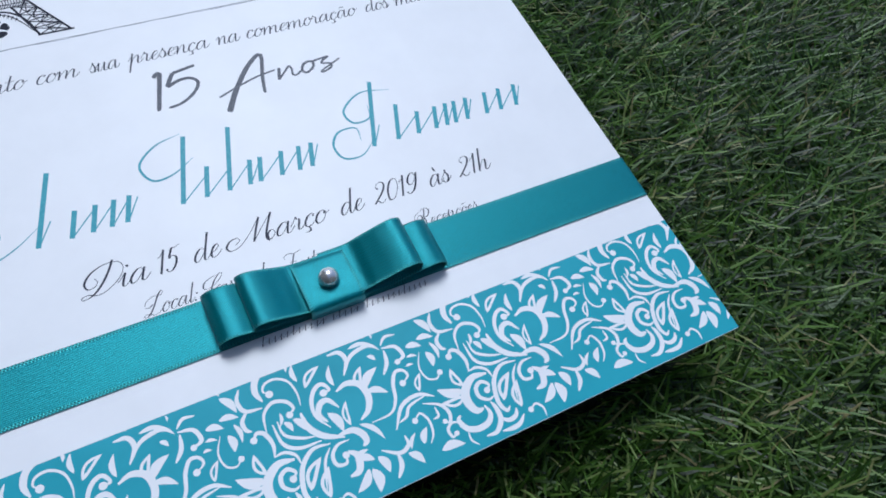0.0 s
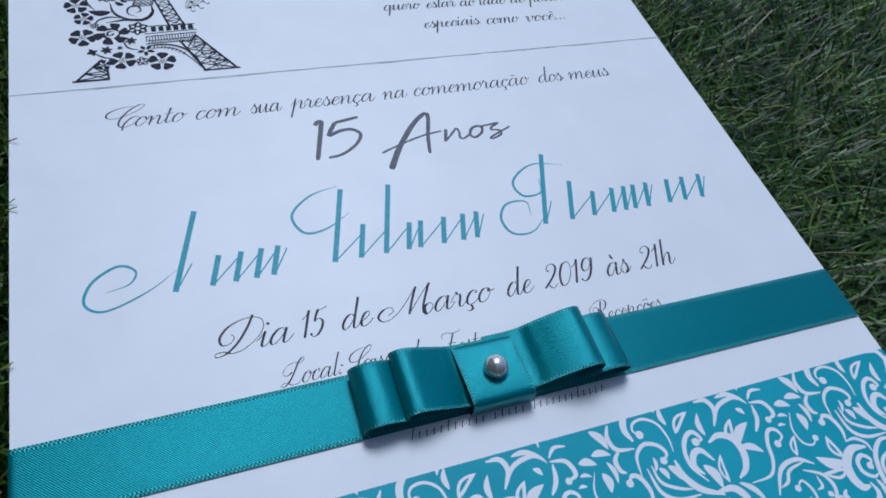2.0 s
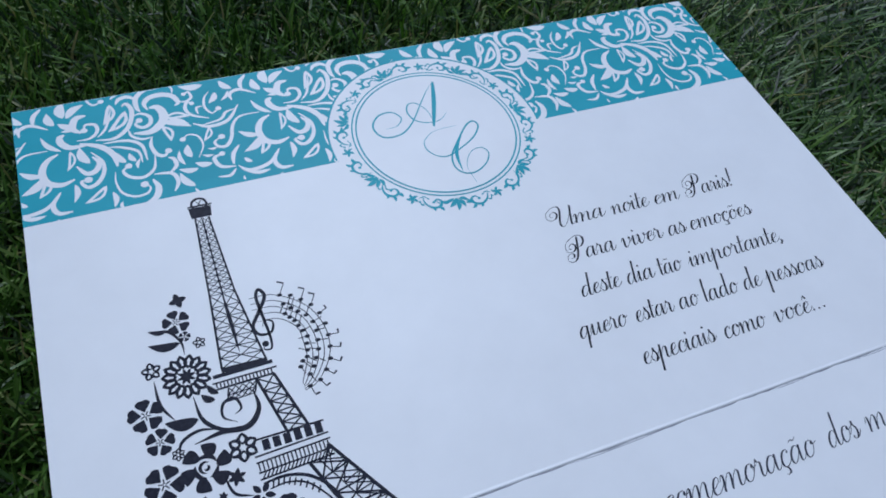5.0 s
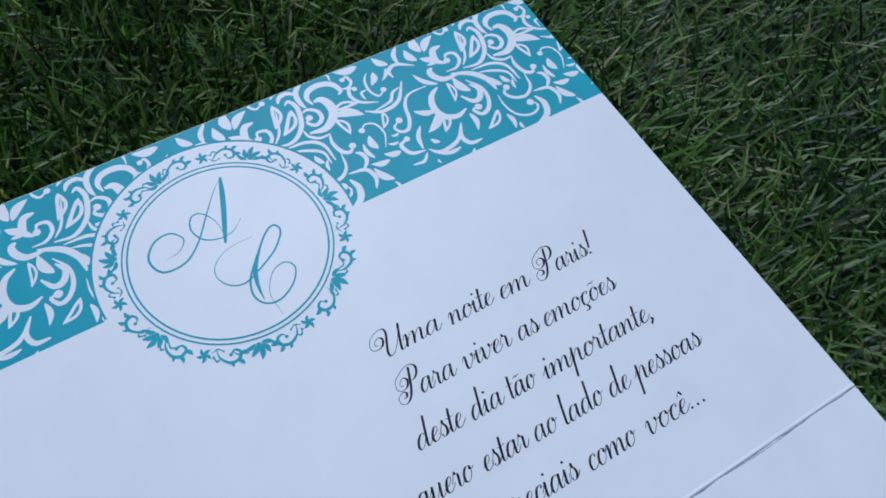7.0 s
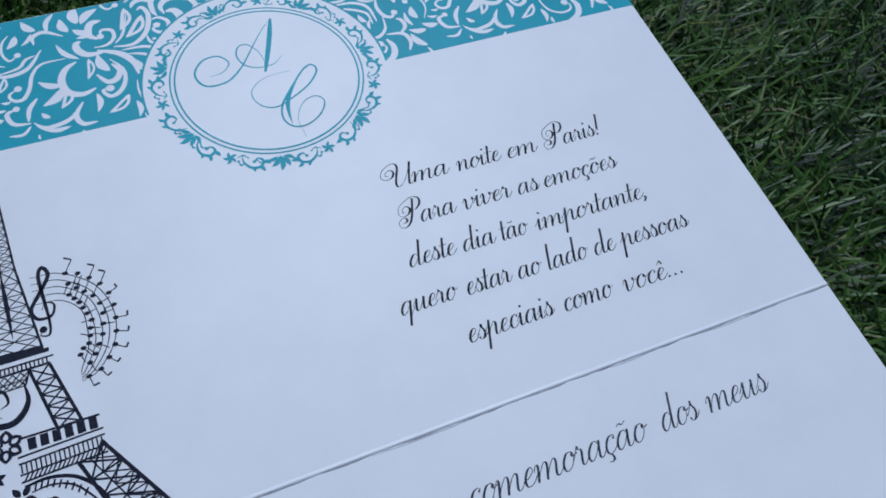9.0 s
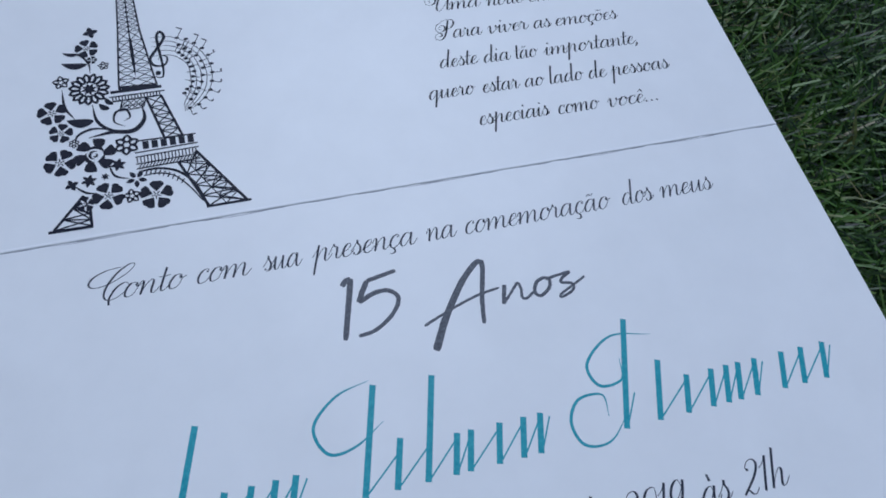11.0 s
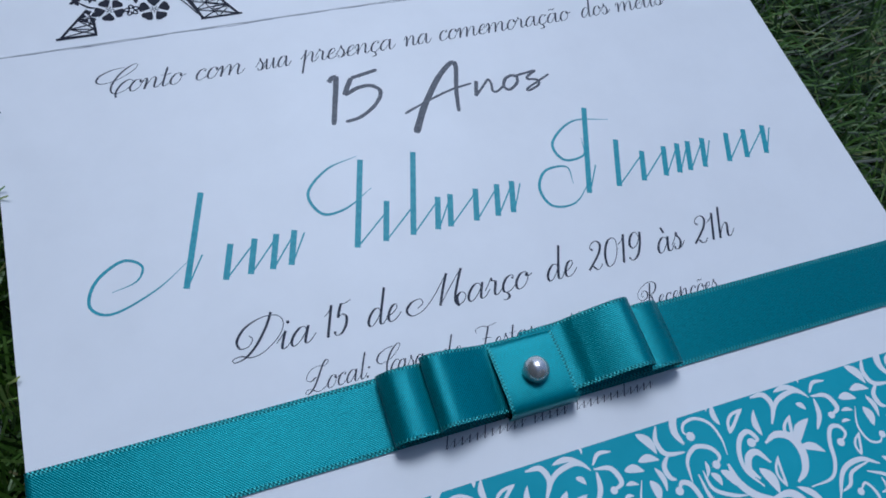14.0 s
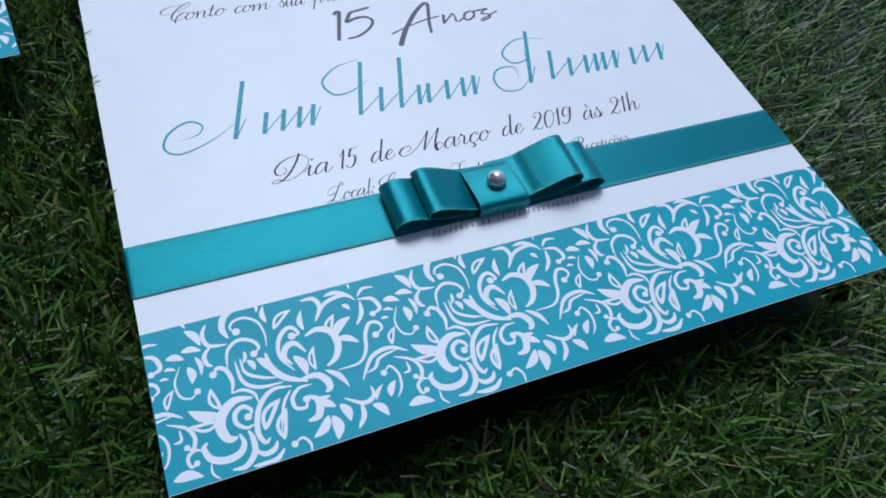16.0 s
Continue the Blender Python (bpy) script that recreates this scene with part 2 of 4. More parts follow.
    def petals(self, c, r, n, width, hollow=False, turn=0.0, inner=0.18):
        for i in range(n):
            a = turn + 2 * math.pi * i / n
            d = Vector((math.cos(a), math.sin(a)))
            self.leaf(Vector(c) + d * r * inner, Vector(c) + d * r, width, hollow, 0.0)

    def blossom(self, c, r, turn=0.0, n=5):
        """A bloom of broad notched petals, pale rays between them and round its heart."""
        for i in range(n):
            a = turn + 2 * math.pi * i / n
            left, right, rim = [], [], []
            for j in range(7):
                t = j / 6
                reach, half = r * (0.24 + 0.62 * t), 0.10 + (0.82 * math.pi / n - 0.10) * math.sin(math.pi / 2 * min(1.0, 1.25 * t)) ** 0.8
                left.append((c[0] + reach * math.cos(a + half), c[1] + reach * math.sin(a + half)))
                right.append((c[0] + reach * math.cos(a - half), c[1] + reach * math.sin(a - half)))
            for j in range(1, 9):
                b = (2 * j / 9 - 1) * 0.82 * math.pi / n
                reach = r * (0.86 + 0.15 * math.cos(b * n * 0.6) ** 0.7 - 0.09 * math.exp(-(b * n * 2.2) ** 2))
                rim.append((c[0] + reach * math.cos(a + b), c[1] + reach * math.sin(a + b)))
            self.polygon(right + rim + left[::-1])
            self.line((c[0] + r * 0.05 * math.cos(a + 0.6), c[1] + r * 0.05 * math.sin(a + 0.6)), (c[0] + r * 0.30 * math.cos(a + 0.63), c[1] + r * 0.30 * math.sin(a + 0.63)), r * 0.07)

    def mesh(self, name, window=None):
        bm = bmesh.new()
        vs = [bm.verts.new(p) for p in self.verts]
        for f in self.faces:
            bm.faces.new([vs[i] for i in f])
        if window:
            u0, v0, u1, v1 = window
            for co, no in (((u0, 0, 0), (-1, 0, 0)), ((u1, 0, 0), (1, 0, 0)), ((0, v0, 0), (0, -1, 0)), ((0, v1, 0), (0, 1, 0))):
                bmesh.ops.bisect_plane(bm, geom=bm.verts[:] + bm.edges[:] + bm.faces[:], dist=1e-5, plane_co=co, plane_no=no, clear_outer=True)
        for v in bm.verts:
            v.co = on_card(*v.co)
        bm.normal_update()
        bmesh.ops.reverse_faces(bm, faces=[f for f in bm.faces if f.normal.z < 0])
        return bm


def part(name, bm, mat, parent, label="", smooth=False):
    me = bpy.data.meshes.new(name)
    bm.to_mesh(me)
    bm.free()
    me.materials.append(mat)
    if smooth:
        me.polygons.foreach_set("use_smooth", [True] * len(me.polygons))
    ob = new(name, me)
    ob.parent = parent
    return tagged(ob, label)


# ---- ground ----
def flat(name, x0, y0, x1, y1, z, mat):
    bm = bmesh.new()
    bm.faces.new([bm.verts.new(p) for p in ((x0, y0, z), (x1, y0, z), (x1, y1, z), (x0, y1, z))])
    me = bpy.data.meshes.new(name)
    bm.to_mesh(me)
    bm.free()
    me.materials.append(mat)
    return new(name, me)


tagged(flat("ground", -60, -60, 60, 60, 0.0, SOIL), "dark green artificial lawn stretching away on all sides", "lawn", kind="structure")


def lawn(name, x0, y0, x1, y1, spacing, per_tuft, seed, mat=None, lengths=(0.012, 0.025), widths=(0.00024, 0.00056), bend=0.35):
    """Tufts of bent synthetic blades, each blade a blunt folded strip."""
    rng = np.random.default_rng(seed)
    gx, gy = np.meshgrid(np.arange(x0, x1, spacing), np.arange(y0, y1, spacing))
    tx = (gx + rng.uniform(-0.5, 0.5, gx.shape) * spacing).ravel()
    ty = (gy + rng.uniform(-0.5, 0.5, gy.shape) * spacing).ravel()
    sweep = 0.6 * np.sin(tx * 21 + 1.3) + 0.7 * np.cos(ty * 17 + tx * 9)
    tx, ty, sweep = (np.repeat(a, per_tuft) for a in (tx, ty, sweep))
    n = len(tx)
    bx, by = tx + rng.normal(0, 0.0016, n), ty + rng.normal(0, 0.0016, n)
    brushed = np.clip((bx - 0.12) / 0.12, 0.0, 1.0)  # the pile lies flatter, and one way, towards the card's right
    way = np.where(rng.random(n) < 0.35, sweep + rng.normal(0, 0.8, n), rng.uniform(-np.pi, np.pi, n)) + 0.2
    way = np.where(rng.random(n) < 0.62 * brushed, -0.25 + 0.4 * sweep + rng.normal(0, 0.5, n) + np.pi * (rng.random(n) < 0.3), way)
    length = rng.uniform(*lengths, n) * (1 + 0.25 * brushed)
    lean0, curl = rng.uniform(0.15, 1.0, n) + 0.6 * brushed, rng.uniform(0.0, 1.0, n) * (1 - 0.6 * brushed)
    wide = rng.uniform(*widths, n)
    swing = rng.normal(0, bend, n)
    px, py = bx.copy(), by.copy()
    # under the card's rim the blades are sunk below ground to keep the shaded gap black
    tall = sum(np.cos(lean0 + curl * (k - 0.5) / 3 * 1.6) * length / 3 for k in (1, 2, 3))
    z = np.zeros(n)
    rows = []
    steps = 3
    for k in range(steps + 1):
        w = wide * (0.8, 1.0, 0.95, 0.6)[k]
        if k:
            a = lean0 + curl * (k - 0.5) / steps * 1.6
            dx, dy = np.cos(way + swing * (k - 1)), np.sin(way + swing * (k - 1))
            px, py, z = px + dx * np.sin(a) * length / steps, py + dy * np.sin(a) * length / steps, z + np.cos(a) * length / steps
        else:
            dx, dy = np.cos(way), np.sin(way)
        zz = np.minimum(z, 0.0235)
        inside = (px > -0.003) & (px < 0.213) & (py + 0.024 * px > -0.0015) & (py < 0.304)
        zz = np.where(inside, -0.004, zz)
        core = (px > 0.03) & (px < 0.198) & (py > 0.028) & (py < 0.285)
        zz = np.where(core, np.clip(z / np.maximum(tall, 0.006) * 0.0283, 0.0, 0.0283), zz)  # the blades that bear the card
        fold = wide * 0.35 * (k < 3)
        rows.append(np.stack([px - dy * w, py + dx * w, zz], 1))
        rows.append(np.stack([px + dy * w, py - dx * w, zz + fold], 1))
    v = np.stack(rows, 1).reshape(-1, 3)
    base = (np.arange(n) * 8)[:, None]
    quads = np.concatenate([base + np.array([[0, 1, 3, 2]]), base + np.array([[2, 3, 5, 4]]), base + np.array([[4, 5, 7, 6]])])
    me = bpy.data.meshes.new(name)
    loops = quads.ravel()
    me.vertices.add(len(v))
    me.vertices.foreach_set("co", v.ravel().astype(np.float32))
    me.loops.add(len(loops))
    me.loops.foreach_set("vertex_index", loops.astype(np.int32))
    me.polygons.add(len(quads))
    starts = np.arange(len(quads)) * 4
    me.polygons.foreach_set("loop_start", starts.astype(np.int32))
    me.update(calc_edges=True)
    me.materials.append(mat or TURF)
    return new(name, me)


tagged(lawn("grass", -0.16, -0.16, 0.50, 0.50, 0.0052, 15, 3), "dense dark green artificial grass with bent glossy blades", "grass", kind="stuff")
tagged(lawn("thatch", -0.16, -0.16, 0.50, 0.50, 0.013, 4, 5, THATCH, (0.008, 0.02), (0.0001, 0.00022), 1.3), "thin brown curled fibres caught in the grass", "thatch", kind="stuff")
FAR = [(-0.7, -0.6, 1.2, -0.16), (-0.7, 0.50, 1.2, 1.2), (-0.7, -0.16, -0.16, 0.50), (0.50, -0.16, 1.2, 0.50)]
for i, box in enumerate(FAR):
    tagged(lawn("grass", *box, 0.011, 9, 11 + i), "dense dark green artificial grass with bent glossy blades", "grass", kind="stuff")



def stray_blades(places, seed):
    """Single blades that stand up beside the card and bend a little over its edge."""
    rng = random.Random(seed)
    bm = bmesh.new()
    for v in places:
        for _ in range(3):
            y, over, wide, turn = v / 1000 + rng.uniform(-0.0025, 0.0025), rng.uniform(0.0002, 0.0028), rng.uniform(0.0003, 0.0005), rng.uniform(-0.004, 0.004)
            rows = []
            for k in range(6):
                t = k / 5
                x = -0.0075 + (0.0075 + over) * t ** 1.6
                z = 0.0005 + 0.0308 * math.sin(t * math.pi / 2) ** 0.9
                w = wide * (1 - 0.6 * t)
                rows.append((bm.verts.new((x, y + turn * t - w, z)), bm.verts.new((x, y + turn * t + w, z + w * 0.4))))
            for (a, b), (c, d) in zip(rows, rows[1:]):
                bm.faces.new((a, b, d, c))
    me = bpy.data.meshes.new("grass")
    bm.to_mesh(me)
    bm.free()
    me.materials.append(TURF)
    return new("grass", me)


tagged(stray_blades((86.0, 130.0, 152.0), 4), "stray green blades bent over the edge of the card", "grass", kind="stuff")

# ---- the invitation ----
card = tagged(new("invitation_card"), "white folded party invitation with teal damask bands and a satin bow", "invitation", "invitations on the grass")


def panel(u0, v0, u1, v1, z0, z1, cut=0.12):
    """A sheet of board with softened edges."""
    bm = bmesh.new()
    levels = [(z0, cut), (z0 + cut, 0.0), (z1 - cut, 0.0), (z1, cut)]
    loops = []
    for z, inset in levels:
        loop = []
        a, b, c, d = u0 + inset, v0 + inset, u1 - inset, v1 - inset
        for s in range(24):
            loop.append(bm.verts.new(on_card(a + (c - a) * s / 24, b, z)))
        for s in range(24):
            loop.append(bm.verts.new(on_card(c, b + (d - b) * s / 24, z)))
        for s in range(24):
            loop.append(bm.verts.new(on_card(c - (c - a) * s / 24, d, z)))
        for s in range(24):
            loop.append(bm.verts.new(on_card(a, d - (d - b) * s / 24, z)))
        loops.append(loop)
    for lo, hi in zip(loops, loops[1:]):
        for i in range(96):
            j = (i + 1) % 96
            bm.faces.new((lo[i], lo[j], hi[j], hi[i]))
    bm.faces.new(loops[-1])
    bm.faces.new(loops[0][::-1])
    return bm


part("lower_panel", panel(0, 0, WIDE, CREASE_V - 0.1, -0.2, 0.0, 0.08), PAPER, card, "white card lower panel")
part("upper_panel", panel(0, CREASE_V + 0.1, WIDE, HIGH, -0.22, 0.0, 0.06), PAPER, card, "white card upper panel")
part("back_panel", panel(0.9, 0.9, WIDE - 0.9, HIGH - 0.9, -0.75, -0.26, 0.1), PAPER, card, "white backing sheet")


def damask(p):
    """One repeat of the scrolling flower pattern, round its calyx."""
    def leaf(base, tip, w, hollow=False):
        p.leaf(base, tip, w * 1.12, hollow)

    def stroke(points, w, ball=0.0):
        p.stroke(points, w * 1.08, ball, 0.5, 0.3)

    leaf((-25.8, 38.8), (-22.9, 33.6), 1.8)
    leaf((-27.6, 33.3), (-22.9, 32.3), 1.5)
    leaf((-31.3, 32.4), (-27.1, 31.1), 1.6)
    leaf((-32.2, 29.6), (-29.4, 28.9), 0.8)
    leaf((-33.5, 27.3), (-31.3, 27.1), 0.7)
    leaf((-24.7, 31.1), (-24.1, 25.9), 1.1)
    leaf((-26.7, 29.0), (-26.5, 24.4), 1.8)
    leaf((-33.1, 19.5), (-30.8, 24.2), 1.6, True)
    leaf((-34.5, 3.0), (-28.1, 2.1), 2.1)
    leaf((-13.3, 29.2), (-14.4, 25.9), 0.8)
    leaf((-13.2, 26.6), (-11.9, 23.5), 1.3)
    leaf((-10.8, 26.5), (-9.0, 22.6), 1.6)
    leaf((-9.5, 4.6), (-7.2, 11.9), 2.4, True)
    leaf((-13.2, 8.1), (-8.0, 14.7), 2.6, True)
    leaf((1.7, 7.1), (-3.1, 2.9), 2.0)
    leaf((2.5, 6.8), (2.1, 0.7), 2.4)
    leaf((4.9, 9.0), (6.2, 4.1), 2.0)
    leaf((1.9, 19.1), (3.1, 25.6), 1.6, True)
    leaf((-2.3, 24.4), (-0.4, 18.3), 2.1)
    leaf((-22.0, 14.9), (-28.7, 18.0), 2.4)
    leaf((-22.3, 13.5), (-29.2, 14.1), 2.2, True)
    leaf((-21.5, 16.1), (-22.8, 22.0), 2.1, True)
    leaf((-0.6, 10.3), (3.4, 11.7), 1.3)
    leaf((0.2, 10.5), (3.9, 8.6), 1.7)
    leaf((3.9, 18.5), (8.4, 12.4), 1.3)
    leaf((7.8, 27.0), (10.3, 32.8), 2.1, True)
    leaf((8.7, 26.4), (14.2, 30.9), 2.1)
    leaf((8.9, 25.8), (14.2, 23.2), 1.6)
    leaf((17.1, 7.0), (19.5, 10.8), 1.6)
    leaf((13.5, 7.2), (16.2, 10.6), 0.9)
    leaf((12.3, 6.6), (15.2, 2.6), 1.8)
    leaf((13.1, 34.7), (14.8, 32.8), 1.1)
    leaf((16.1, 40.4), (16.2, 38.8), 0.5)
    leaf((9.2, 38.5), (15.5, 37.5), 1.1)
    stroke([(-14.1, 16.9), (-18.3, 17.3), (-21.7, 14.7), (-22.5, 11.5), (-21.4, 8.7), (-19.3, 8.4)], 2.24)
    stroke([(-15.0, 10.4), (-16.9, 10.0), (-18.9, 11.7), (-18.7, 14.2), (-16.7, 15.3), (-15.0, 13.8), (-16.1, 12.5)], 1.06, 0.9)
    stroke([(-18.8, 9.1), (-18.3, 6.6), (-19.8, 4.6), (-23.0, 4.1), (-25.9, 5.4), (-27.0, 8.1), (-26.0, 9.3)], 1.58)
    stroke([(-27.0, 7.7), (-29.0, 8.4), (-30.7, 7.1), (-30.3, 4.9), (-29.0, 5.4)], 0.79, 0.7)
    stroke([(-26.1, 4.4), (-26.2, 2.1), (-24.8, 0.3)], 0.53)
    stroke([(-22.0, 1.5), (-19.0, 1.4), (-16.5, 3.9), (-16.2, 7.3), (-16.8, 9.3)], 1.32)
    stroke([(-16.6, 4.6), (-14.5, 2.8), (-12.2, 3.2), (-11.1, 4.9)], 1.19)
    stroke([(-33.8, 16.2), (-29.8, 14.1), (-28.4, 11.3), (-29.2, 8.8), (-30.4, 9.5)], 0.92, 0.7)
    stroke([(-31.3, 14.1), (-31.3, 11.6), (-33.0, 11.2)], 0.66)
    stroke([(-28.5, 29.6), (-30.3, 25.6), (-29.6, 22.0), (-27.3, 20.9), (-25.7, 22.2)], 0.53, 0.8)
    stroke([(-21.5, 25.2), (-20.3, 26.6), (-18.5, 25.6), (-17.6, 22.3), (-18.3, 19.2)], 1.06, -0.9)
    stroke([(-18.5, 19.3), (-15.8, 19.4), (-13.5, 17.7), (-13.0, 15.3)], 0.79)
    stroke([(-18.0, 25.9), (-17.1, 30.3), (-14.2, 32.5), (-11.0, 31.5), (-9.7, 29.2), (-11.2, 27.8)], 0.92, 0.9)
    stroke([(-14.0, 34.9), (-15.2, 36.2), (-14.2, 37.9), (-11.3, 38.2), (-8.5, 36.2), (-7.5, 32.5), (-7.8, 29.0)], 0.66, -1.0)
    stroke([(-20.7, 39.1), (-22.0, 36.2), (-21.0, 33.1), (-16.8, 32.2)], 1.06)
    stroke([(-20.4, 33.0), (-22.5, 30.8), (-22.3, 28.4), (-21.1, 27.5)], 1.06)
    stroke([(-8.6, 27.2), (-8.2, 23.1), (-5.6, 19.5), (-0.7, 17.0)], 1.58)
    stroke([(-2.6, 17.9), (1.6, 17.8), (3.6, 15.9), (3.9, 13.8), (2.7, 12.9)], 1.72)
    stroke([(-3.0, 20.7), (-5.3, 24.6), (-5.1, 28.5), (-3.2, 31.5), (-0.9, 32.2), (0.4, 30.1), (-1.3, 29.8)], 1.06, 1.0)
    stroke([(-3.1, 22.3), (-4.5, 24.8), (-3.3, 27.3), (-1.1, 27.6), (0.9, 24.7)], 1.45)
    stroke([(-14.7, 27.5), (-14.2, 23.5), (-10.7, 21.1), (-7.5, 20.1)], 0.79)
    stroke([(-16.0, 27.1), (-15.3, 21.5), (-11.9, 18.9), (-6.3, 18.5)], 0.92)
    stroke([(-4.7, 16.9), (-9.3, 17.3), (-13.1, 14.1), (-14.8, 8.6), (-13.8, 5.4), (-12.4, 6.1)], 1.19)
    stroke([(-5.2, 16.0), (-7.6, 13.0), (-9.7, 6.5)], 0.66)
    stroke([(-0.1, 15.9), (-3.2, 15.8), (-5.3, 13.8), (-5.1, 11.2), (-2.8, 10.7), (-2.2, 12.6)], 0.92, 0.9)
    stroke([(-1.4, 13.3), (0.4, 11.2), (-0.6, 7.8), (-3.2, 7.2)], 1.72)
    stroke([(1.8, 28.8), (5.0, 29.8), (8.2, 28.2), (9.0, 24.4), (7.5, 21.0), (4.8, 19.3)], 1.72)
    stroke([(18.8, 24.0), (20.9, 25.4), (20.2, 27.3), (18.1, 27.5), (16.3, 24.8), (15.1, 20.6), (12.5, 17.8), (7.1, 17.5)], 0.92, -0.9)
    stroke([(12.0, 13.2), (15.9, 18.4), (21.0, 19.5), (25.0, 17.4)], 1.06)
    stroke([(13.5, 14.6), (15.9, 15.4), (17.8, 17.6), (23.0, 18.6)], 0.79)
    stroke([(17.4, 13.4), (19.4, 14.7), (20.8, 12.0), (20.3, 8.5), (18.7, 6.4)], 0.66, -0.8)
    stroke([(13.3, 11.1), (13.2, 8.5), (10.4, 7.5), (6.3, 10.0)], 1.06)
    stroke([(9.8, 7.7), (9.5, 4.5), (7.5, 1.9)], 1.19)
    stroke([(17.6, 36.0), (19.6, 37.9), (22.5, 37.6)], 0.79)
    stroke([(17.5, 35.2), (21.1, 34.3), (22.2, 31.1), (20.0, 30.0)], 1.06, 0.8)
    stroke([(17.9, 34.5), (17.2, 30.9), (15.1, 28.1)], 1.06)
    leaf((-6.4, 35.3), (-6.1, 40.3), 1.2)
    leaf((-5.2, 32.9), (0.3, 37.2), 2.0, True)
    leaf((1.9, 30.5), (2.7, 36.2), 1.3)
    leaf((6.5, 40.4), (8.6, 41.9), 0.7)
    leaf((-8.0, 41.2), (-8.1, 38.9), 0.8)
    leaf((12.6, 38.3), (16.9, 35.0), 0.9)
    leaf((-25.5, 39.4), (-25.8, 42.5), 0.7)
    stroke([(-11.5, 42.0), (-15.6, 40.2), (-17.1, 36.9), (-16.2, 33.8)], 1.58)
    stroke([(3.3, 38.9), (6.5, 38.6), (7.5, 35.7), (5.4, 32.1)], 1.19)
    stroke([(6.4, 33.6), (9.2, 36.5), (13.7, 37.5), (16.2, 36.2)], 1.06)
    stroke([(-7.6, 2.9), (-5.6, 3.8), (-4.2, 2.0), (-4.4, -0.4)], 0.66, -0.8)
    stroke([(-17.5, 0.9), (-14.8, 0.5), (-12.2, 0.8), (-10.0, 2.6)], 1.19)


def band(v0, v1, turned, first, pitch, lift, step, label):
    """A printed teal strip with white scrolls left out of it; turned: the pattern stands on its head."""
    ground = Print(0.02)
    ground.face_strip([(WIDE * i / 30, v0) for i in range(31)], [(WIDE * i / 30, v1) for i in range(31)])
    strip = part("printed_band", ground.mesh("printed_band"), TEAL_INK, card, label)
    p = Print(0.025)
    for k in range(-1, 5):
        p.du, p.dv, p.sign = first + pitch * k, lift + step * k, -1.0 if turned else 1.0
        damask(p)
    low, high = (v0 - 4, v1 - 0.1) if turned else (v0 + 0.1, v1 + 4)
    part("damask_scrollwork", p.mesh("damask_scrollwork", (0.15, low, WIDE - 0.15, high)), PAPER, strip, "white scrolls and leaves")
    return strip


band(0.15, 40.6, False, 36.0, 55.0, 0.0, 0.6, "teal damask strip along the bottom edge")
band(263.6, HIGH - 0.15, True, 14.6, 54.3, 304.3, 0.2, "teal damask strip along the top edge")


# ---- satin ribbon, bow and pearl ----
def ribbon(name, profile, half, parent, axis="u", centre=(103.0, 58.4), closed=False, label="", splay=0.0):
    """A ribbon of real thickness that follows profile, a list of (distance, height) in millimetres, its width lying across it."""
    thick, n = 0.2, len(profile)
    bm = bmesh.new()
    uv = bm.loops.layers.uv.new("length")
    cols, run = 6, [0.0]
    for a, c in zip(profile, profile[1:] + profile[:1]):
        run.append(run[-1] + math.dist(a, c))
    sheets = []
    for side in (0, 1):
        grid = []
        for i, (d, z) in enumerate(profile):
            a = profile[(i - 1) % n] if closed or i else profile[0]
            c = profile[(i + 1) % n] if closed or i < n - 1 else profile[-1]
            t = Vector((c[0] - a[0], c[1] - a[1])).normalized()
            off = thick * (0.5 - side)
            row = []
            for k in range(cols + 1):
                w = half * (2 * k / cols - 1) * (1 + splay * abs(d) / 30)
                dd, zz = d - t.y * off, z + t.x * off
                u, v = (centre[0] + dd, centre[1] + w) if axis == "u" else (centre[0] + w, centre[1] + dd)
                row.append(bm.verts.new(on_card(u, v, zz)))
            grid.append(row)
        sheets.append(grid)

    def face(vs, marks):
        f = bm.faces.new(vs)
        f.smooth = True
        for lo, m in zip(f.loops, marks):
            lo[uv].uv = m

    last = n if closed else n - 1
    for s, grid in enumerate(sheets):
        for i in range(last):
            j = (i + 1) % n
            for k in range(cols):
                q = [(i, k), (j, k), (j, k + 1), (i, k + 1)]
                if s:
                    q = q[::-1]
                vs = [grid[a][b] for a, b in q]
                ms = [(run[i] if a == i else run[i + 1], half * (2 * b / cols - 1)) for a, b in q]
                face(vs, ms)
    for k in (0, cols):
        rims = [[bm.verts.new(row[k].co) for row in grid] for grid in sheets]
        for i in range(last):
            j = (i + 1) % n
            face([rims[0][i], rims[0][j], rims[1][j], rims[1][i]], [(run[i], half), (run[i + 1], half), (run[i + 1], half), (run[i], half)])
    bmesh.ops.recalc_face_normals(bm, faces=bm.faces[:])
    return part(name, bm, SATIN, parent, label)


def smooth_path(points, closed=False, per=8):
    pts = [Vector(p) for p in points]
    n, out = len(pts), []
    for i in range(n if closed else n - 1):
        p0 = pts[(i - 1) % n] if closed or i else pts[0]
        p1, p2 = pts[i], pts[(i + 1) % n]
        p3 = pts[(i + 2) % n] if closed or i < n - 2 else pts[-1]
        for s in range(per):
            t = s / per
            q = 0.5 * (2 * p1 + (p2 - p0) * t + (2 * p0 - 5 * p1 + 4 * p2 - p3) * t * t + (3 * p1 - p0 - 3 * p2 + p3) * t ** 3)
            out.append((q.x, q.y))
    if not closed:
        out.append(tuple(pts[-1]))
    return out


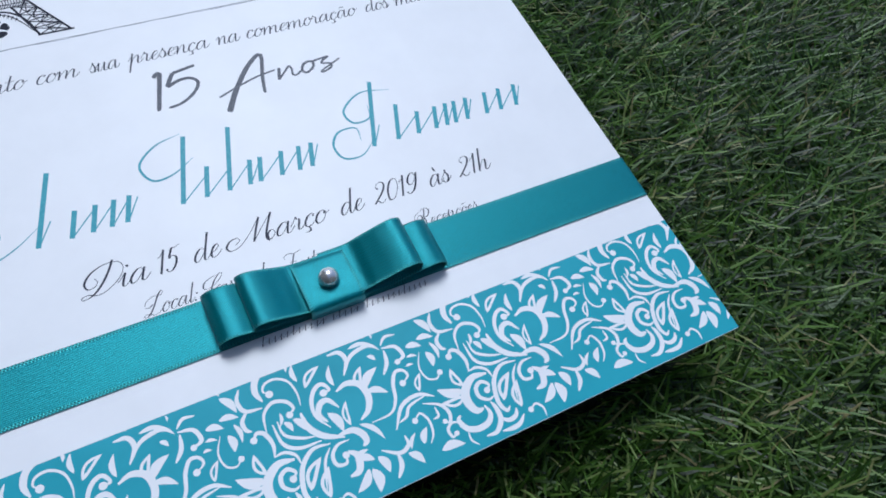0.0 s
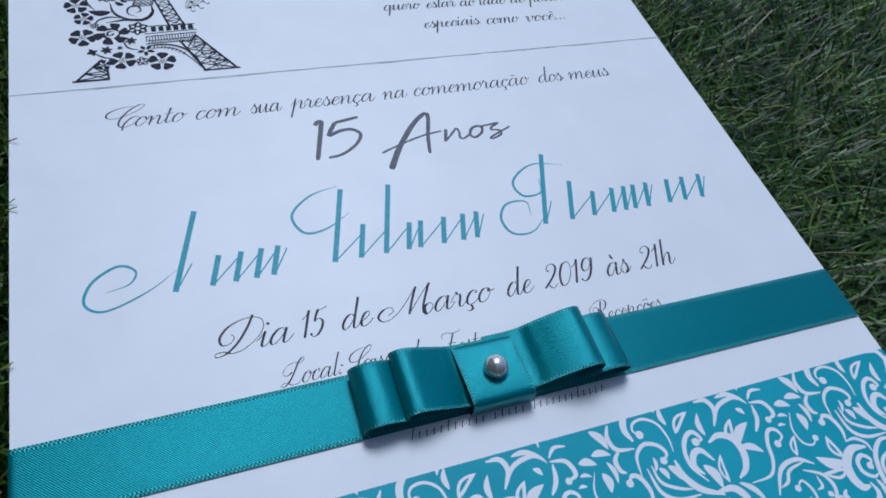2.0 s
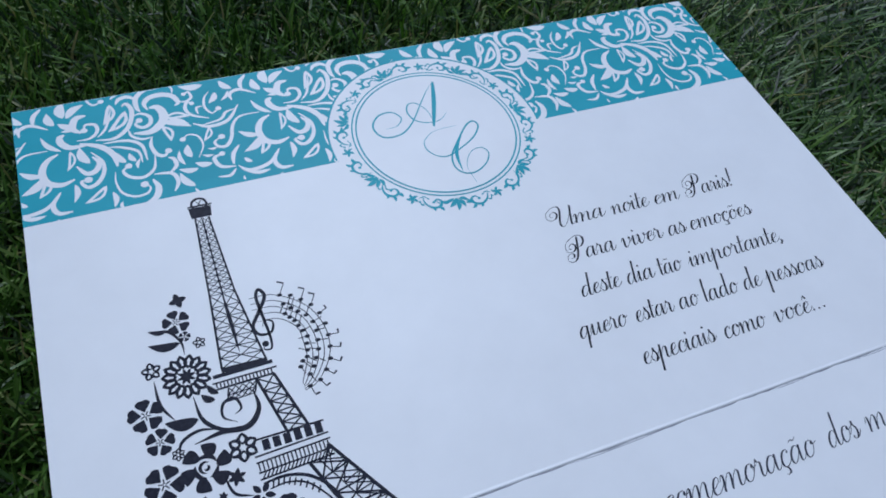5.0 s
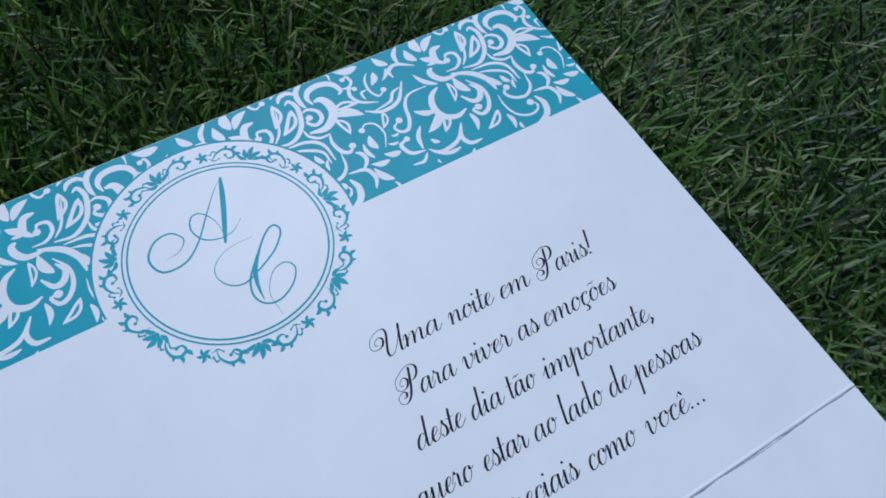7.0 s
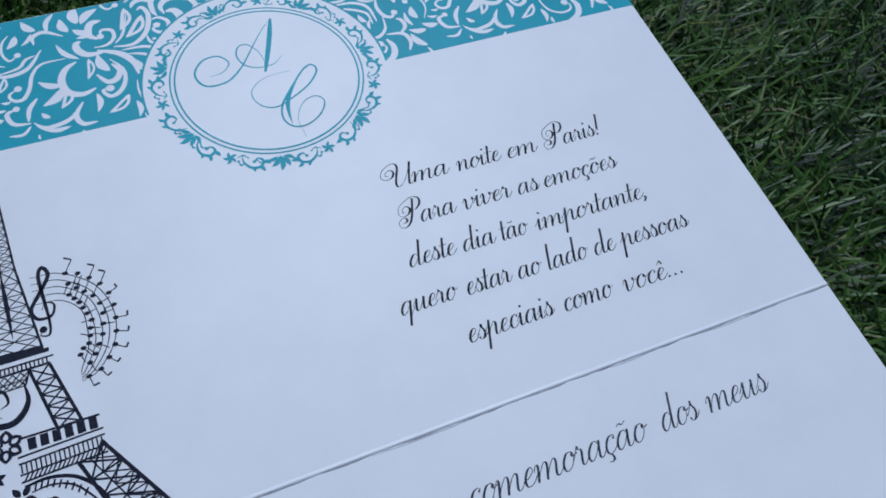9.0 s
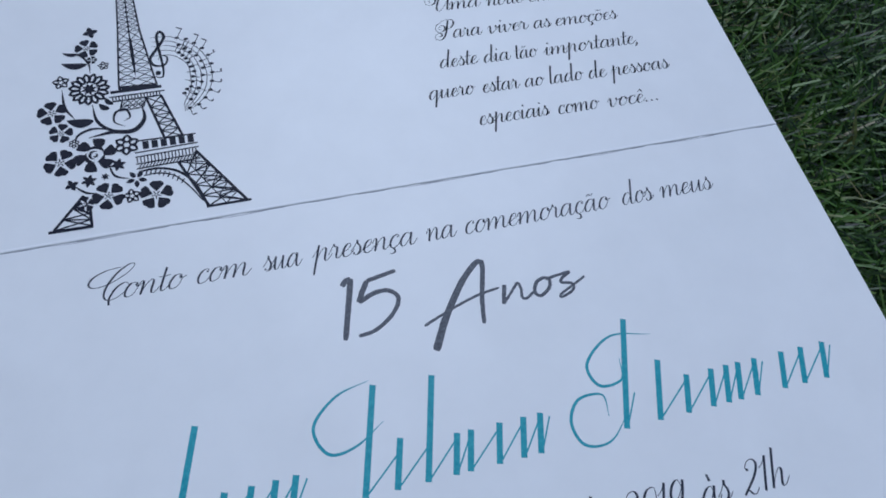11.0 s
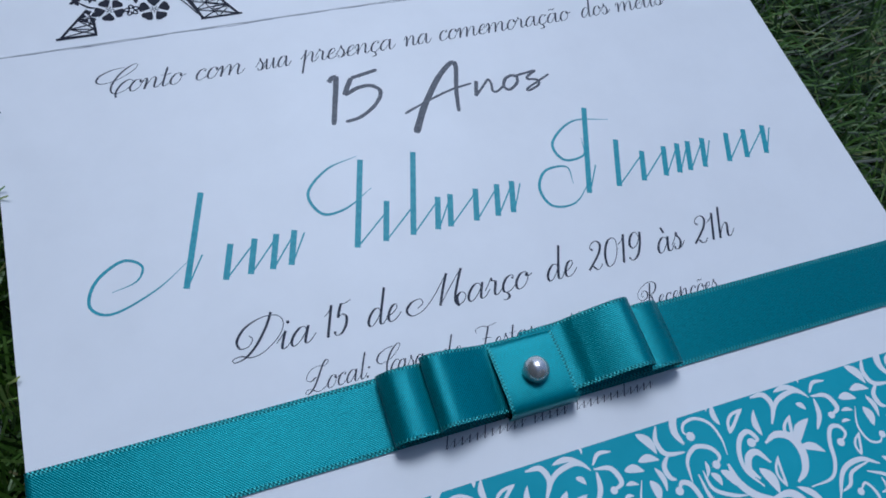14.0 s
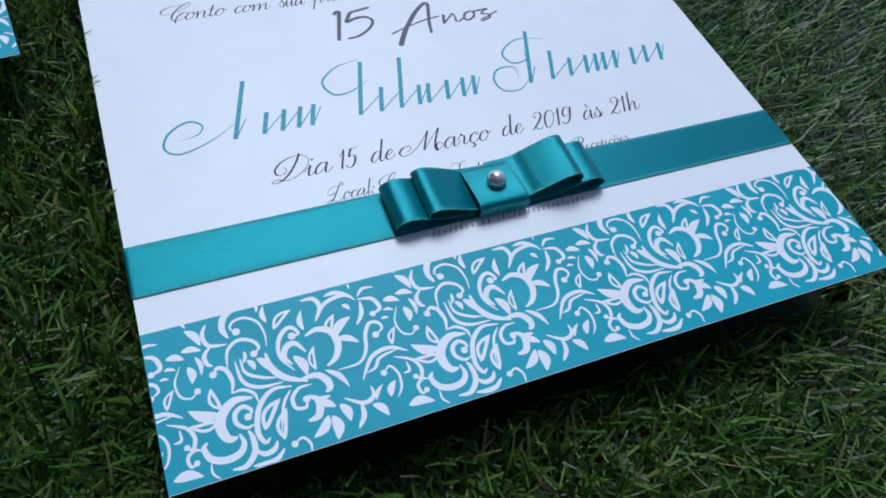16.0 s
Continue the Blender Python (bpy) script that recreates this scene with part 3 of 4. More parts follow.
# the strap round the card
strap = smooth_path([(-97.0, -1.0), (-100.6, -1.0), (-102.2, -0.98), (-103.0, -0.85), (-103.25, -0.5), (-103.2, -0.1), (-102.9, 0.2), (-102.2, 0.32), (-101.2, 0.34), (-99.5, 0.34), (-96, 0.32), (-88, 0.3), (-70, 0.3), (-40, 0.3), (0, 0.3),
                     (50, 0.3), (80, 0.3), (96, 0.32), (102, 0.34), (104.6, 0.34), (106, 0.32), (106.8, 0.2), (107.2, -0.1), (107.25, -0.5), (107.0, -0.85), (106.2, -0.98), (104.6, -1.0), (101, -1.0)])
ribbon("ribbon_strap", strap, 7.95, card, centre=(103.0, 59.0), label="flat teal satin ribbon wrapped round the card")

bow = part("bow", panel(98, 54.5, 108, 62, 0.42, 0.9), SATIN, card, "double-looped teal satin bow")
for sign in (-1, 1):
    outer = smooth_path([(0, 1.5), (9 * sign, 1.7), (17 * sign, 2.6), (23 * sign, 4.4), (27.5 * sign, 5.8), (31 * sign, 5.5), (33.2 * sign, 3.3), (31.8 * sign, 1.0), (26 * sign, 0.75), (12 * sign, 0.9), (0, 0.9)])
    rise = 1.0 if sign > 0 else 0.0
    inner = smooth_path([(0, 3.0), (8 * sign, 3.2), (12.4 * sign, 4.6 + 0.6 * rise), ((16.6 + rise) * sign, 6.4 + 1.2 * rise), ((20.4 + 1.6 * rise) * sign, 7.5 + 1.5 * rise), ((22.8 + 1.8 * rise) * sign, 6.9 + 1.2 * rise), ((23.5 + 1.6 * rise) * sign, 5.2 + 0.6 * rise), (21.6 * sign, 3.6), (16 * sign, 2.9), (9 * sign, 2.2), (0, 2.1)])
    ribbon("outer_loop", outer, 7.6, bow, centre=(103.0, 59.0), label="lower satin loop")
    ribbon("inner_loop", inner, 7.7, bow, centre=(103.0, 59.5 + 0.7 * rise), label="upper satin loop", splay=0.04)
knot = smooth_path([(-8.4, 2.2), (-8.2, 4.4), (-7.2, 5.5), (-4.0, 5.55), (0, 5.05), (4.0, 4.35), (6.8, 3.75), (7.9, 3.1), (8.2, 2.2), (7.6, 0.75), (0, 0.55), (-7.6, 0.75)], True)
ribbon("centre_wrap", knot, 7.7, bow, "v", (102.3, 58.6), True, "satin band wrapped round the middle of the bow")

bm = bmesh.new()
bmesh.ops.create_uvsphere(bm, u_segments=36, v_segments=20, radius=0.0029)
for v in bm.verts:
    v.co.z = max(v.co.z, -0.0016)
bmesh.ops.translate(bm, verts=bm.verts[:], vec=on_card(102.6, 58.3, 6.5))
part("pearl", bm, PEARL, card, "glossy white half pearl", True)


# ---- printing on the card ----
SCRIPT = {}


def letter(c, advance, strokes, dots=(), based=None):
    """One letter of a pointed-pen script, before its slant: strokes in writing order and round dots, in heights of its small letters."""
    old = SCRIPT[based] if based else (0.0, [], [])
    SCRIPT[c] = (advance, old[1] + list(strokes), old[2] + list(dots))


LEAD = [(-0.16, 0.40), (0.0, 0.72), (0.12, 1.0)]
HOOK = [(-0.12, 0.62), (-0.02, 0.93), (0.07, 0.97), (0.12, 0.78), (0.115, 0.35), (0.11, 0.0)]
FOOT = [(0.11, 0.35), (0.13, 0.10), (0.22, 0.0), (0.36, 0.10), (0.54, 0.45)]
BOWL = [(0.60, 0.80), (0.48, 0.99), (0.28, 0.95), (0.09, 0.62), (0.05, 0.24), (0.18, 0.0), (0.38, 0.13), (0.56, 0.52), (0.66, 0.95)]


def moved(points, dx):
    return [(x + dx, y) for x, y in points]


ARCH = [(0.115, 0.08), (0.24, 0.58), (0.42, 0.94), (0.54, 0.97), (0.61, 0.78), (0.60, 0.35)]
letter("i", 0.46, [LEAD, [(0.12, 1.0), (0.11, 0.65)] + FOOT], [(0.15, 1.48, 0.10)])
letter("l", 0.46, [[(0.14, 2.2), (0.11, 1.5), (0.11, 0.8)] + FOOT])
letter("t", 0.46, [[(0.13, 1.7), (0.11, 0.9)] + FOOT, [(-0.14, 1.06), (0.1, 1.02), (0.42, 1.08)]])
letter("n", 0.96, [HOOK, ARCH + moved(FOOT[1:], 0.49)])
letter("m", 1.46, [HOOK, ARCH + [(0.595, 0.0)], moved(ARCH, 0.49) + moved(FOOT[1:], 0.98)])
letter("h", 0.96, [[(0.14, 2.15), (0.12, 1.2), (0.11, 0.0)], ARCH + moved(FOOT[1:], 0.49)])
letter("p", 0.96, [LEAD, [(0.13, 1.25), (0.11, 0.3), (0.09, -0.95)], ARCH + moved(FOOT[1:], 0.49)])
letter("u", 1.0, [LEAD, [(0.12, 1.0), (0.11, 0.65)] + FOOT[:4] + [(0.54, 0.55), (0.64, 0.95)], moved([(0.12, 1.0), (0.11, 0.65)] + FOOT, 0.53)])
letter("a", 1.0, [BOWL, moved([(0.12, 1.0), (0.11, 0.65)] + FOOT, 0.54)])
letter("d", 1.0, [BOWL, moved([(0.14, 2.15), (0.12, 1.2), (0.11, 0.65)] + FOOT, 0.54)])
letter("q", 0.98, [BOWL, [(0.66, 1.0), (0.65, 0.2), (0.63, -0.95)], [(0.63, -0.5), (0.78, 0.0), (0.98, 0.42)]])
letter("o", 0.76, [[(0.44, 1.0), (0.22, 0.92), (0.06, 0.52), (0.10, 0.12), (0.28, 0.0), (0.50, 0.18), (0.62, 0.58), (0.56, 0.90), (0.42, 1.0)], [(0.56, 0.92), (0.52, 0.76), (0.64, 0.70), (0.84, 0.82)]])
letter("c", 0.66, [[(0.50, 0.80), (0.54, 0.93), (0.38, 1.0), (0.17, 0.84), (0.06, 0.45), (0.12, 0.10), (0.30, 0.0), (0.52, 0.14), (0.72, 0.45)]], [(0.49, 0.82, 0.07)])
letter("e", 0.66, [[(-0.06, 0.34), (0.24, 0.46), (0.46, 0.74), (0.40, 0.98), (0.20, 0.88), (0.07, 0.48), (0.12, 0.10), (0.30, 0.0), (0.52, 0.14), (0.72, 0.45)]])
letter("r", 0.66, [[(-0.16, 0.40), (0.0, 0.85), (0.08, 1.12)], [(0.08, 1.08), (0.16, 0.92), (0.30, 0.88), (0.33, 0.62), (0.32, 0.30), (0.36, 0.06), (0.48, 0.02), (0.62, 0.20), (0.74, 0.48)]], [(0.09, 1.08, 0.07)])
letter("s", 0.62, [[(-0.12, 0.34), (0.08, 0.70), (0.20, 1.14)], [(0.20, 1.14), (0.22, 0.92), (0.40, 0.62), (0.44, 0.30), (0.32, 0.03), (0.14, 0.02), (0.06, 0.16)], [(0.30, 0.02), (0.50, 0.12), (0.68, 0.45)]], [(0.08, 0.16, 0.07)])
letter("v", 0.80, [[(-0.12, 0.62), (-0.02, 0.93), (0.07, 0.97), (0.12, 0.70), (0.14, 0.25), (0.24, 0.0), (0.42, 0.15), (0.60, 0.60), (0.58, 1.0)], [(0.58, 0.98), (0.58, 0.80), (0.70, 0.74), (0.88, 0.84)]])
letter("\u00e7", 0.66, [[(0.28, 0.0), (0.38, -0.18), (0.40, -0.34), (0.26, -0.44), (0.12, -0.38)]], based="c")
letter("\u00e3", 1.0, [[(0.12, 1.30), (0.26, 1.44), (0.42, 1.34), (0.60, 1.48)]], based="a")
letter("\u00f5", 0.76, [[(0.06, 1.30), (0.20, 1.44), (0.36, 1.34), (0.54, 1.48)]], based="o")
letter("\u00ea", 0.66, [[(0.08, 1.26), (0.24, 1.58)], [(0.24, 1.58), (0.42, 1.26)]], based="e")
letter("\u00e0", 1.0, [[(0.26, 1.68), (0.34, 1.52), (0.44, 1.28)]], based="a")
letter("!", 0.4, [[(0.24, 2.1), (0.2, 1.3), (0.16, 0.5)]], [(0.14, 0.07, 0.10)])
letter(",", 0.4, [[(0.14, 0.10), (0.16, -0.04), (0.02, -0.32)]], [(0.12, 0.08, 0.10)])
letter(".", 0.42, [], [(0.12, 0.09, 0.10)])
letter(":", 0.4, [], [(0.14, 0.09, 0.10), (0.16, 0.82, 0.10)])
letter("0", 0.95, [[(0.50, 1.8), (0.22, 1.6), (0.06, 0.9), (0.16, 0.12), (0.40, 0.0), (0.66, 0.3), (0.80, 1.0), (0.70, 1.66), (0.48, 1.8)]])
letter("1", 0.55, [[(-0.08, 1.25), (0.14, 1.50), (0.26, 1.85)], [(0.26, 1.85), (0.24, 1.0), (0.22, 0.0)]])
letter("2", 0.95, [[(0.22, 1.30), (0.10, 1.45), (0.22, 1.75), (0.50, 1.82), (0.72, 1.52), (0.62, 1.0), (0.30, 0.45), (0.02, 0.05)], [(0.02, 0.05), (0.24, 0.24), (0.46, 0.02), (0.66, 0.0), (0.82, 0.26)]], [(0.22, 1.32, 0.08)])
letter("5", 0.9, [[(0.28, 1.80), (0.50, 1.76), (0.82, 1.92)], [(0.28, 1.80), (0.20, 1.4), (0.16, 1.0)], [(0.16, 1.0), (0.40, 1.16), (0.66, 0.95), (0.66, 0.45), (0.44, 0.05), (0.16, 0.0), (0.04, 0.18)]], [(0.06, 0.18, 0.08)])
letter("9", 0.95, [[(0.70, 1.35), (0.46, 1.8), (0.18, 1.6), (0.08, 1.1), (0.26, 0.78), (0.52, 0.95), (0.72, 1.5)], [(0.74, 1.75), (0.72, 1.0), (0.56, 0.3), (0.26, 0.0), (0.04, 0.16)]], [(0.06, 0.18, 0.08)])
SPIRAL = [(0.40, 1.20), (0.24, 1.22), (0.20, 1.50), (0.46, 1.72), (0.74, 1.45), (0.66, 1.02), (0.28, 0.86), (-0.08, 1.14), (-0.08, 1.75), (0.36, 2.2)]
letter("U", 2.1, [SPIRAL + [(0.80, 2.22), (1.0, 1.8), (0.95, 1.0), (0.92, 0.4), (1.06, 0.0), (1.34, 0.12), (1.66, 0.9), (1.86, 2.05)], moved([(0.14, 2.1), (0.11, 1.2), (0.11, 0.65)] + FOOT, 1.70)])
letter("P", 1.55, [SPIRAL + [(0.92, 2.44), (1.42, 2.22), (1.50, 1.70), (1.22, 1.28), (0.92, 1.30)],
                  [(0.98, 2.30), (0.94, 1.6), (0.88, 0.8), (0.70, 0.16), (0.36, -0.12), (-0.02, 0.06), (-0.10, 0.48), (0.18, 0.76), (0.48, 0.62), (0.44, 0.34), (0.22, 0.30)]])
letter("R", 1.7, [[(0.86, 1.30), (1.10, 1.05), (1.28, 0.4), (1.46, 0.04), (1.74, 0.36)]], based="P")
letter("F", 1.6, [[(0.10, 1.75), (0.02, 2.05), (0.40, 2.28), (0.95, 2.12), (1.62, 2.30)], [(1.0, 2.10), (0.92, 1.4), (0.82, 0.6), (0.60, 0.06), (0.20, -0.06), (-0.06, 0.28), (0.22, 0.50)], [(0.62, 1.12), (0.95, 1.18), (1.30, 1.10)]])
letter("C", 1.72, [[(1.15, 2.30), (0.50, 2.22), (-0.10, 1.85), (-0.22, 1.36), (0.14, 1.06), (0.86, 1.22), (1.58, 1.80), (1.82, 2.34), (1.52, 2.42), (1.02, 1.85), (0.72, 0.95), (0.78, 0.25), (1.14, 0.0), (1.62, 0.28), (1.86, 0.80), (1.62, 1.12), (1.24, 0.80), (1.06, 0.15), (1.14, -0.35)]])
letter("D", 1.7, [[(0.98, 2.30), (0.90, 1.5), (0.66, 0.6), (0.30, 0.02), (-0.12, -0.12), (-0.24, 0.08), (0.08, 0.16), (0.55, -0.04), (1.05, 0.10), (1.56, 0.75), (1.66, 1.45), (1.32, 2.02), (0.62, 2.12), (-0.02, 1.75), (-0.26, 1.10), (-0.04, 0.60), (0.32, 0.62), (0.42, 0.98), (0.22, 1.22)]])
letter("M", 1.95, [[(-0.42, 0.38), (-0.20, 0.62), (-0.38, 0.92), (-0.76, 0.80), (-0.92, 0.36), (-0.60, 0.0), (-0.10, 0.22), (0.36, 1.0), (0.78, 2.1)], [(0.78, 2.1), (0.70, 1.2), (0.66, 0.2)], [(0.66, 0.2), (1.0, 1.1), (1.48, 2.2)],
                  [(1.48, 2.2), (1.38, 1.3), (1.34, 0.5), (1.46, 0.04), (1.72, 0.06), (1.86, 0.42), (1.66, 0.72), (1.44, 0.50), (1.56, -0.1)]])
letter("L", 1.35, [[(0.42, 1.18), (0.08, 0.92), (-0.28, 1.15), (-0.18, 1.75), (0.34, 2.05), (0.90, 1.95), (1.16, 2.22), (1.0, 2.44), (0.76, 2.05), (0.58, 1.1), (0.36, 0.3), (0.04, -0.05), (-0.20, 0.06), (-0.05, 0.28), (0.30, 0.20), (0.74, -0.04), (1.16, 0.12), (1.38, 0.45)]])


def pen_path(points, per=6):
    pts = [Vector(q) for q in points]
    pts = [2 * pts[0] - pts[1]] + pts + [2 * pts[-1] - pts[-2]]
    out = []
    for i in range(1, len(pts) - 2):
        p0, p1, p2, p3 = pts[i - 1:i + 3]
        for s in range(per):
            t = s / per
            out.append(0.5 * (2 * p1 + (p2 - p0) * t + (2 * p0 - 5 * p1 + 4 * p2 - p3) * t * t + (3 * p1 - p0 - 3 * p2 + p3) * t ** 3))
    return out + [pts[-2]]


def script_word(text, u0, u1, base, tall, ink, slant, label, thick=0.16, thin=0.05):
    """A word in joined pen script between u0 and u1, its small letters tall millimetres high: pressed on the way down, fine on the way up."""
    x, runs, dots = 0.0, [], []
    for i, c in enumerate(text):
        advance, strokes, marks = SCRIPT[c]
        runs += [(i, [Vector((q.x + x, q.y)) for q in pen_path(s)]) for s in strokes]
        dots += [(i, px + x, y, r) for px, y, r in marks]
        x += advance
    spots = [(q.x * tall + slant * q.y * tall) for _, run in runs for q in run]
    lo, hi = min(spots), max(spots)
    k = (u1 - u0) / (hi - lo)
    ink_up, word = 0.03, None

    def place(q):
        return Vector((u0 + (q[0] * tall + slant * q[1] * tall - lo) * k, base + q[1] * tall))

    for spot in range(len(text)):
        p = Print(ink_up)
        for owner, run in runs:
            if owner != spot:
                continue
            n, left, right = len(run), [], []
            for i, q in enumerate(run):
                d = run[min(i + 1, n - 1)] - run[max(i - 1, 0)]
                press = max(0.0, -d.y / max(d.length, 1e-6) - 0.15) / 0.85
                h = 0.5 * tall * (thin + (thick - thin) * press ** 1.3)
                e = (place(run[min(i + 1, n - 1)]) - place(run[max(i - 1, 0)])).normalized()
                a = place(q)
                left.append((a.x - e.y * h, a.y + e.x * h))
                right.append((a.x + e.y * h, a.y - e.x * h))
            p.face_strip(right, left)
        for owner, px, y, r in dots:
            if owner == spot:
                p.disc(place((px, y)), r * tall, 12)
        ink_up = p.z
        made = part("letter" if word else "word", p.mesh("letter"), ink, word or card, "" if word else label)
        word = word or made
    return word


def words(line, places, base, tall, label, slant=0.5, rise=0.0, ink=None, thick=0.165):
    """A line of script, each word between its own two marks."""
    span = places[-1] - places[0] + 1e-6
    for word, u0, u1 in zip(line.split(), places[::2], places[1::2]):
        script_word(word, u0, u1, base + rise * (u0 - places[0]) / span, tall, ink or GREY_INK, slant, label, thick)


VERSE = "black script word of a verse"
words("Uma noite em Paris!", [122.75, 139.35, 141.05, 152.85, 154.05, 162.55, 164.05, 180.85], 226.6, 2.9, VERSE, 0.27, -1.2, BLACK_INK, 0.18)
words("Para viver as emo\u00e7\u00f5es", [122.35, 136.65, 138.25, 150.85, 152.35, 158.05, 158.95, 179.35], 216.0, 2.9, VERSE, 0.27, -0.8, BLACK_INK, 0.18)
words("deste dia t\u00e3o importante,", [121.05, 132.45, 133.95, 142.05, 143.45, 150.45, 151.85, 181.05], 205.8, 2.9, VERSE, 0.27, -1.0, BLACK_INK, 0.18)
words("quero estar ao lado de pessoas", [115.15, 128.65, 130.25, 141.45, 142.85, 149.05, 150.25, 160.95, 162.15, 167.85, 168.45, 187.65], 195.6, 2.9, VERSE, 0.27, -1.0, BLACK_INK, 0.18)
words("especiais como voc\u00ea...", [126.15, 146.85, 149.2, 161.8, 164.0, 175.6], 185.0, 2.9, VERSE, 0.27, -0.8, BLACK_INK, 0.18)
words("Conto com sua presen\u00e7a na comemora\u00e7\u00e3o dos meus", [24.2, 45.8, 48.0, 60.4, 63.0, 72.4, 74.2, 100.8, 103.2, 111.0, 113.2, 153.2, 156.1, 165.2, 167.2, 182.8], 153.7, 3.4, "grey script word of the invitation", 0.29, thick=0.14)
BRUSH = "large brush-drawn charcoal lettering"


def brushed(name, runs):
    """A character in dry brush: blunt strokes of nearly even width with ragged sides."""
    rng = random.Random(len(name) + len(runs[0][0]))
    p = Print(0.03)
    for points, w0, w1 in runs:
        path = pen_path(points, 9)
        n, left, right = len(path), [], []
        for i, q in enumerate(path):
            d = (path[min(i + 1, n - 1)] - path[max(i - 1, 0)]).normalized()
            t = i / (n - 1)
            h = 0.5 * (w0 + (w1 - w0) * t) * (0.72 if i in (0, n - 1) else 1.0)
            a, b = h + rng.uniform(-0.05, 0.05), h + rng.uniform(-0.05, 0.05)
            left.append((q.x - d.y * a, q.y + d.x * a))
            right.append((q.x + d.y * b, q.y - d.x * b))
        p.face_strip(right, left)
    return part(name, p.mesh(name), BRUSH_INK, card, BRUSH)


brushed("numeral", [([(80.0, 146.2), (81.2, 147.4), (82.4, 147.6)], 1.3, 1.4), ([(82.4, 147.8), (80.4, 141.0), (78.0, 132.9)], 1.5, 1.3)])
brushed("numeral", [([(93.3, 147.7), (89.4, 147.0), (86.0, 146.4)], 1.0, 1.1), ([(86.0, 146.4), (84.4, 144.0), (83.0, 141.4)], 1.3, 1.4), ([(83.0, 141.4), (87.1, 143.0), (90.5, 142.9), (92.3, 140.5), (89.9, 136.8), (85.3, 133.9), (81.2, 133.2)], 1.2, 0.9)])
brushed("letter", [([(97.6, 126.0), (101.8, 133.1), (107.9, 141.1), (112.6, 145.4), (114.3, 146.0)], 1.9, 1.2), ([(114.3, 146.2), (114.1, 143.6), (111.9, 136.7), (110.4, 130.0)], 1.4, 1.0), ([(96.5, 132.4), (103.4, 135.0), (110.2, 137.1), (116.6, 138.1)], 0.7, 0.6)])
brushed("letter", [([(118.1, 138.5), (117.3, 136.2), (116.5, 133.7)], 1.1, 1.0), ([(116.6, 133.9), (119.5, 136.6), (121.4, 138.3), (121.8, 136.6), (121.4, 134.6), (122.4, 134.0), (124.6, 135.2)], 0.7, 0.7)])
brushed("letter", [([(128.3, 138.4), (126.2, 137.6), (124.9, 135.3), (126.0, 133.9), (128.6, 135.4), (129.4, 137.6), (128.2, 138.4)], 0.9, 0.8), ([(128.6, 137.8), (131.2, 138.2), (135.2, 138.6)], 0.7, 0.8)])
brushed("letter", [([(135.2, 138.6), (132.6, 137.2), (132.2, 136.2), (134.6, 135.4), (134.3, 133.7), (131.2, 132.5), (131.0, 133.2), (134.2, 134.7), (138.4, 136.6)], 0.8, 0.6)])
words("Dia 15 de Mar\u00e7o de 2019 \u00e0s 21h", [42.0, 60.4, 62.6, 69.6, 72.0, 79.8, 81.0, 112.4, 115.5, 123.3, 126.0, 142.4, 145.0, 152.6, 155.0, 166.9], 78.6, 3.9, "grey script word of the date", 0.33, thick=0.15)
WHERE = "grey script word half under the ribbon"
words("Local: Casa de Festas", [55.0, 69.4, 71.4, 82.0, 84.6, 90.4, 92.4, 108.0], 67.6, 2.6, WHERE, 0.36, -1.8, thick=0.14)
words("Recep\u00e7\u00f5es", [133.6, 155.6], 66.0, 2.6, WHERE, 0.36, thick=0.14)


def word_bars(spec, base, low, tall, ink, slant, thick, thin, label):
    """A word kept as slanted plain bars, one to each stem: pairs of place and height (0 to 1); thin: how far off a finer bar stands."""
    word = None
    for i, (u, h) in enumerate(spec):
        top = low + (tall - low) * h
        strokes = [((u, base), (u + slant * top, base + top), thick)]
        if thin:
            reach = spec[i + 1][0] - u if i + 1 < len(spec) and spec[i + 1][0] - u < 3 * thin else thin
            strokes.append(((u + thick * 0.3, base + low * 0.04), (u + reach + slant * low * 0.8, base + low * 0.86), thick * 0.26))
        for a, c, w in strokes:
            p = Print(0.03 if w == thick else 0.036)
            p.line(a, c, w)
            bar = part("bar" if word else "word_bar", p.mesh("bar"), ink, word or card, "" if word else label)
            word = word or bar
    return word


def stems(u0, u1, n, tall=()):
    return [(u0 + (u1 - u0) * i / max(n - 1, 1), 1.0 if i in tall else 0.0) for i in range(n)]


WORD = "turquoise script word kept as plain bars"
word_bars([(35.7, 1.0), (44.3, 0.0), (49.8, 0.0), (54.8, 0.0), (59.0, 0.0)], 97.6, 8.6, 23.5, NAME_INK, 0.31, 1.4, 2.6, WORD)
word_bars([(74.6, 0.95), (81.5, 0.12), (88.2, 0.9), (94.4, 0.0), (97.6, 0.0), (104.2, 0.0), (109.8, 0.0), (113.8, 0.0)], 98.2, 8.6, 24.0, NAME_INK, 0.30, 1.4, 2.4, WORD)
word_bars([(134.6, 1.0), (143.0, 0.3), (150.2, 0.0), (156.6, 0.0), (160.6, 0.0), (163.8, 0.0), (168.2, 0.0), (175.6, 0.0), (181.0, 0.0), (187.0, 0.0)], 98.8, 8.6, 25.0, NAME_INK, 0.36, 1.4, 2.4, WORD)
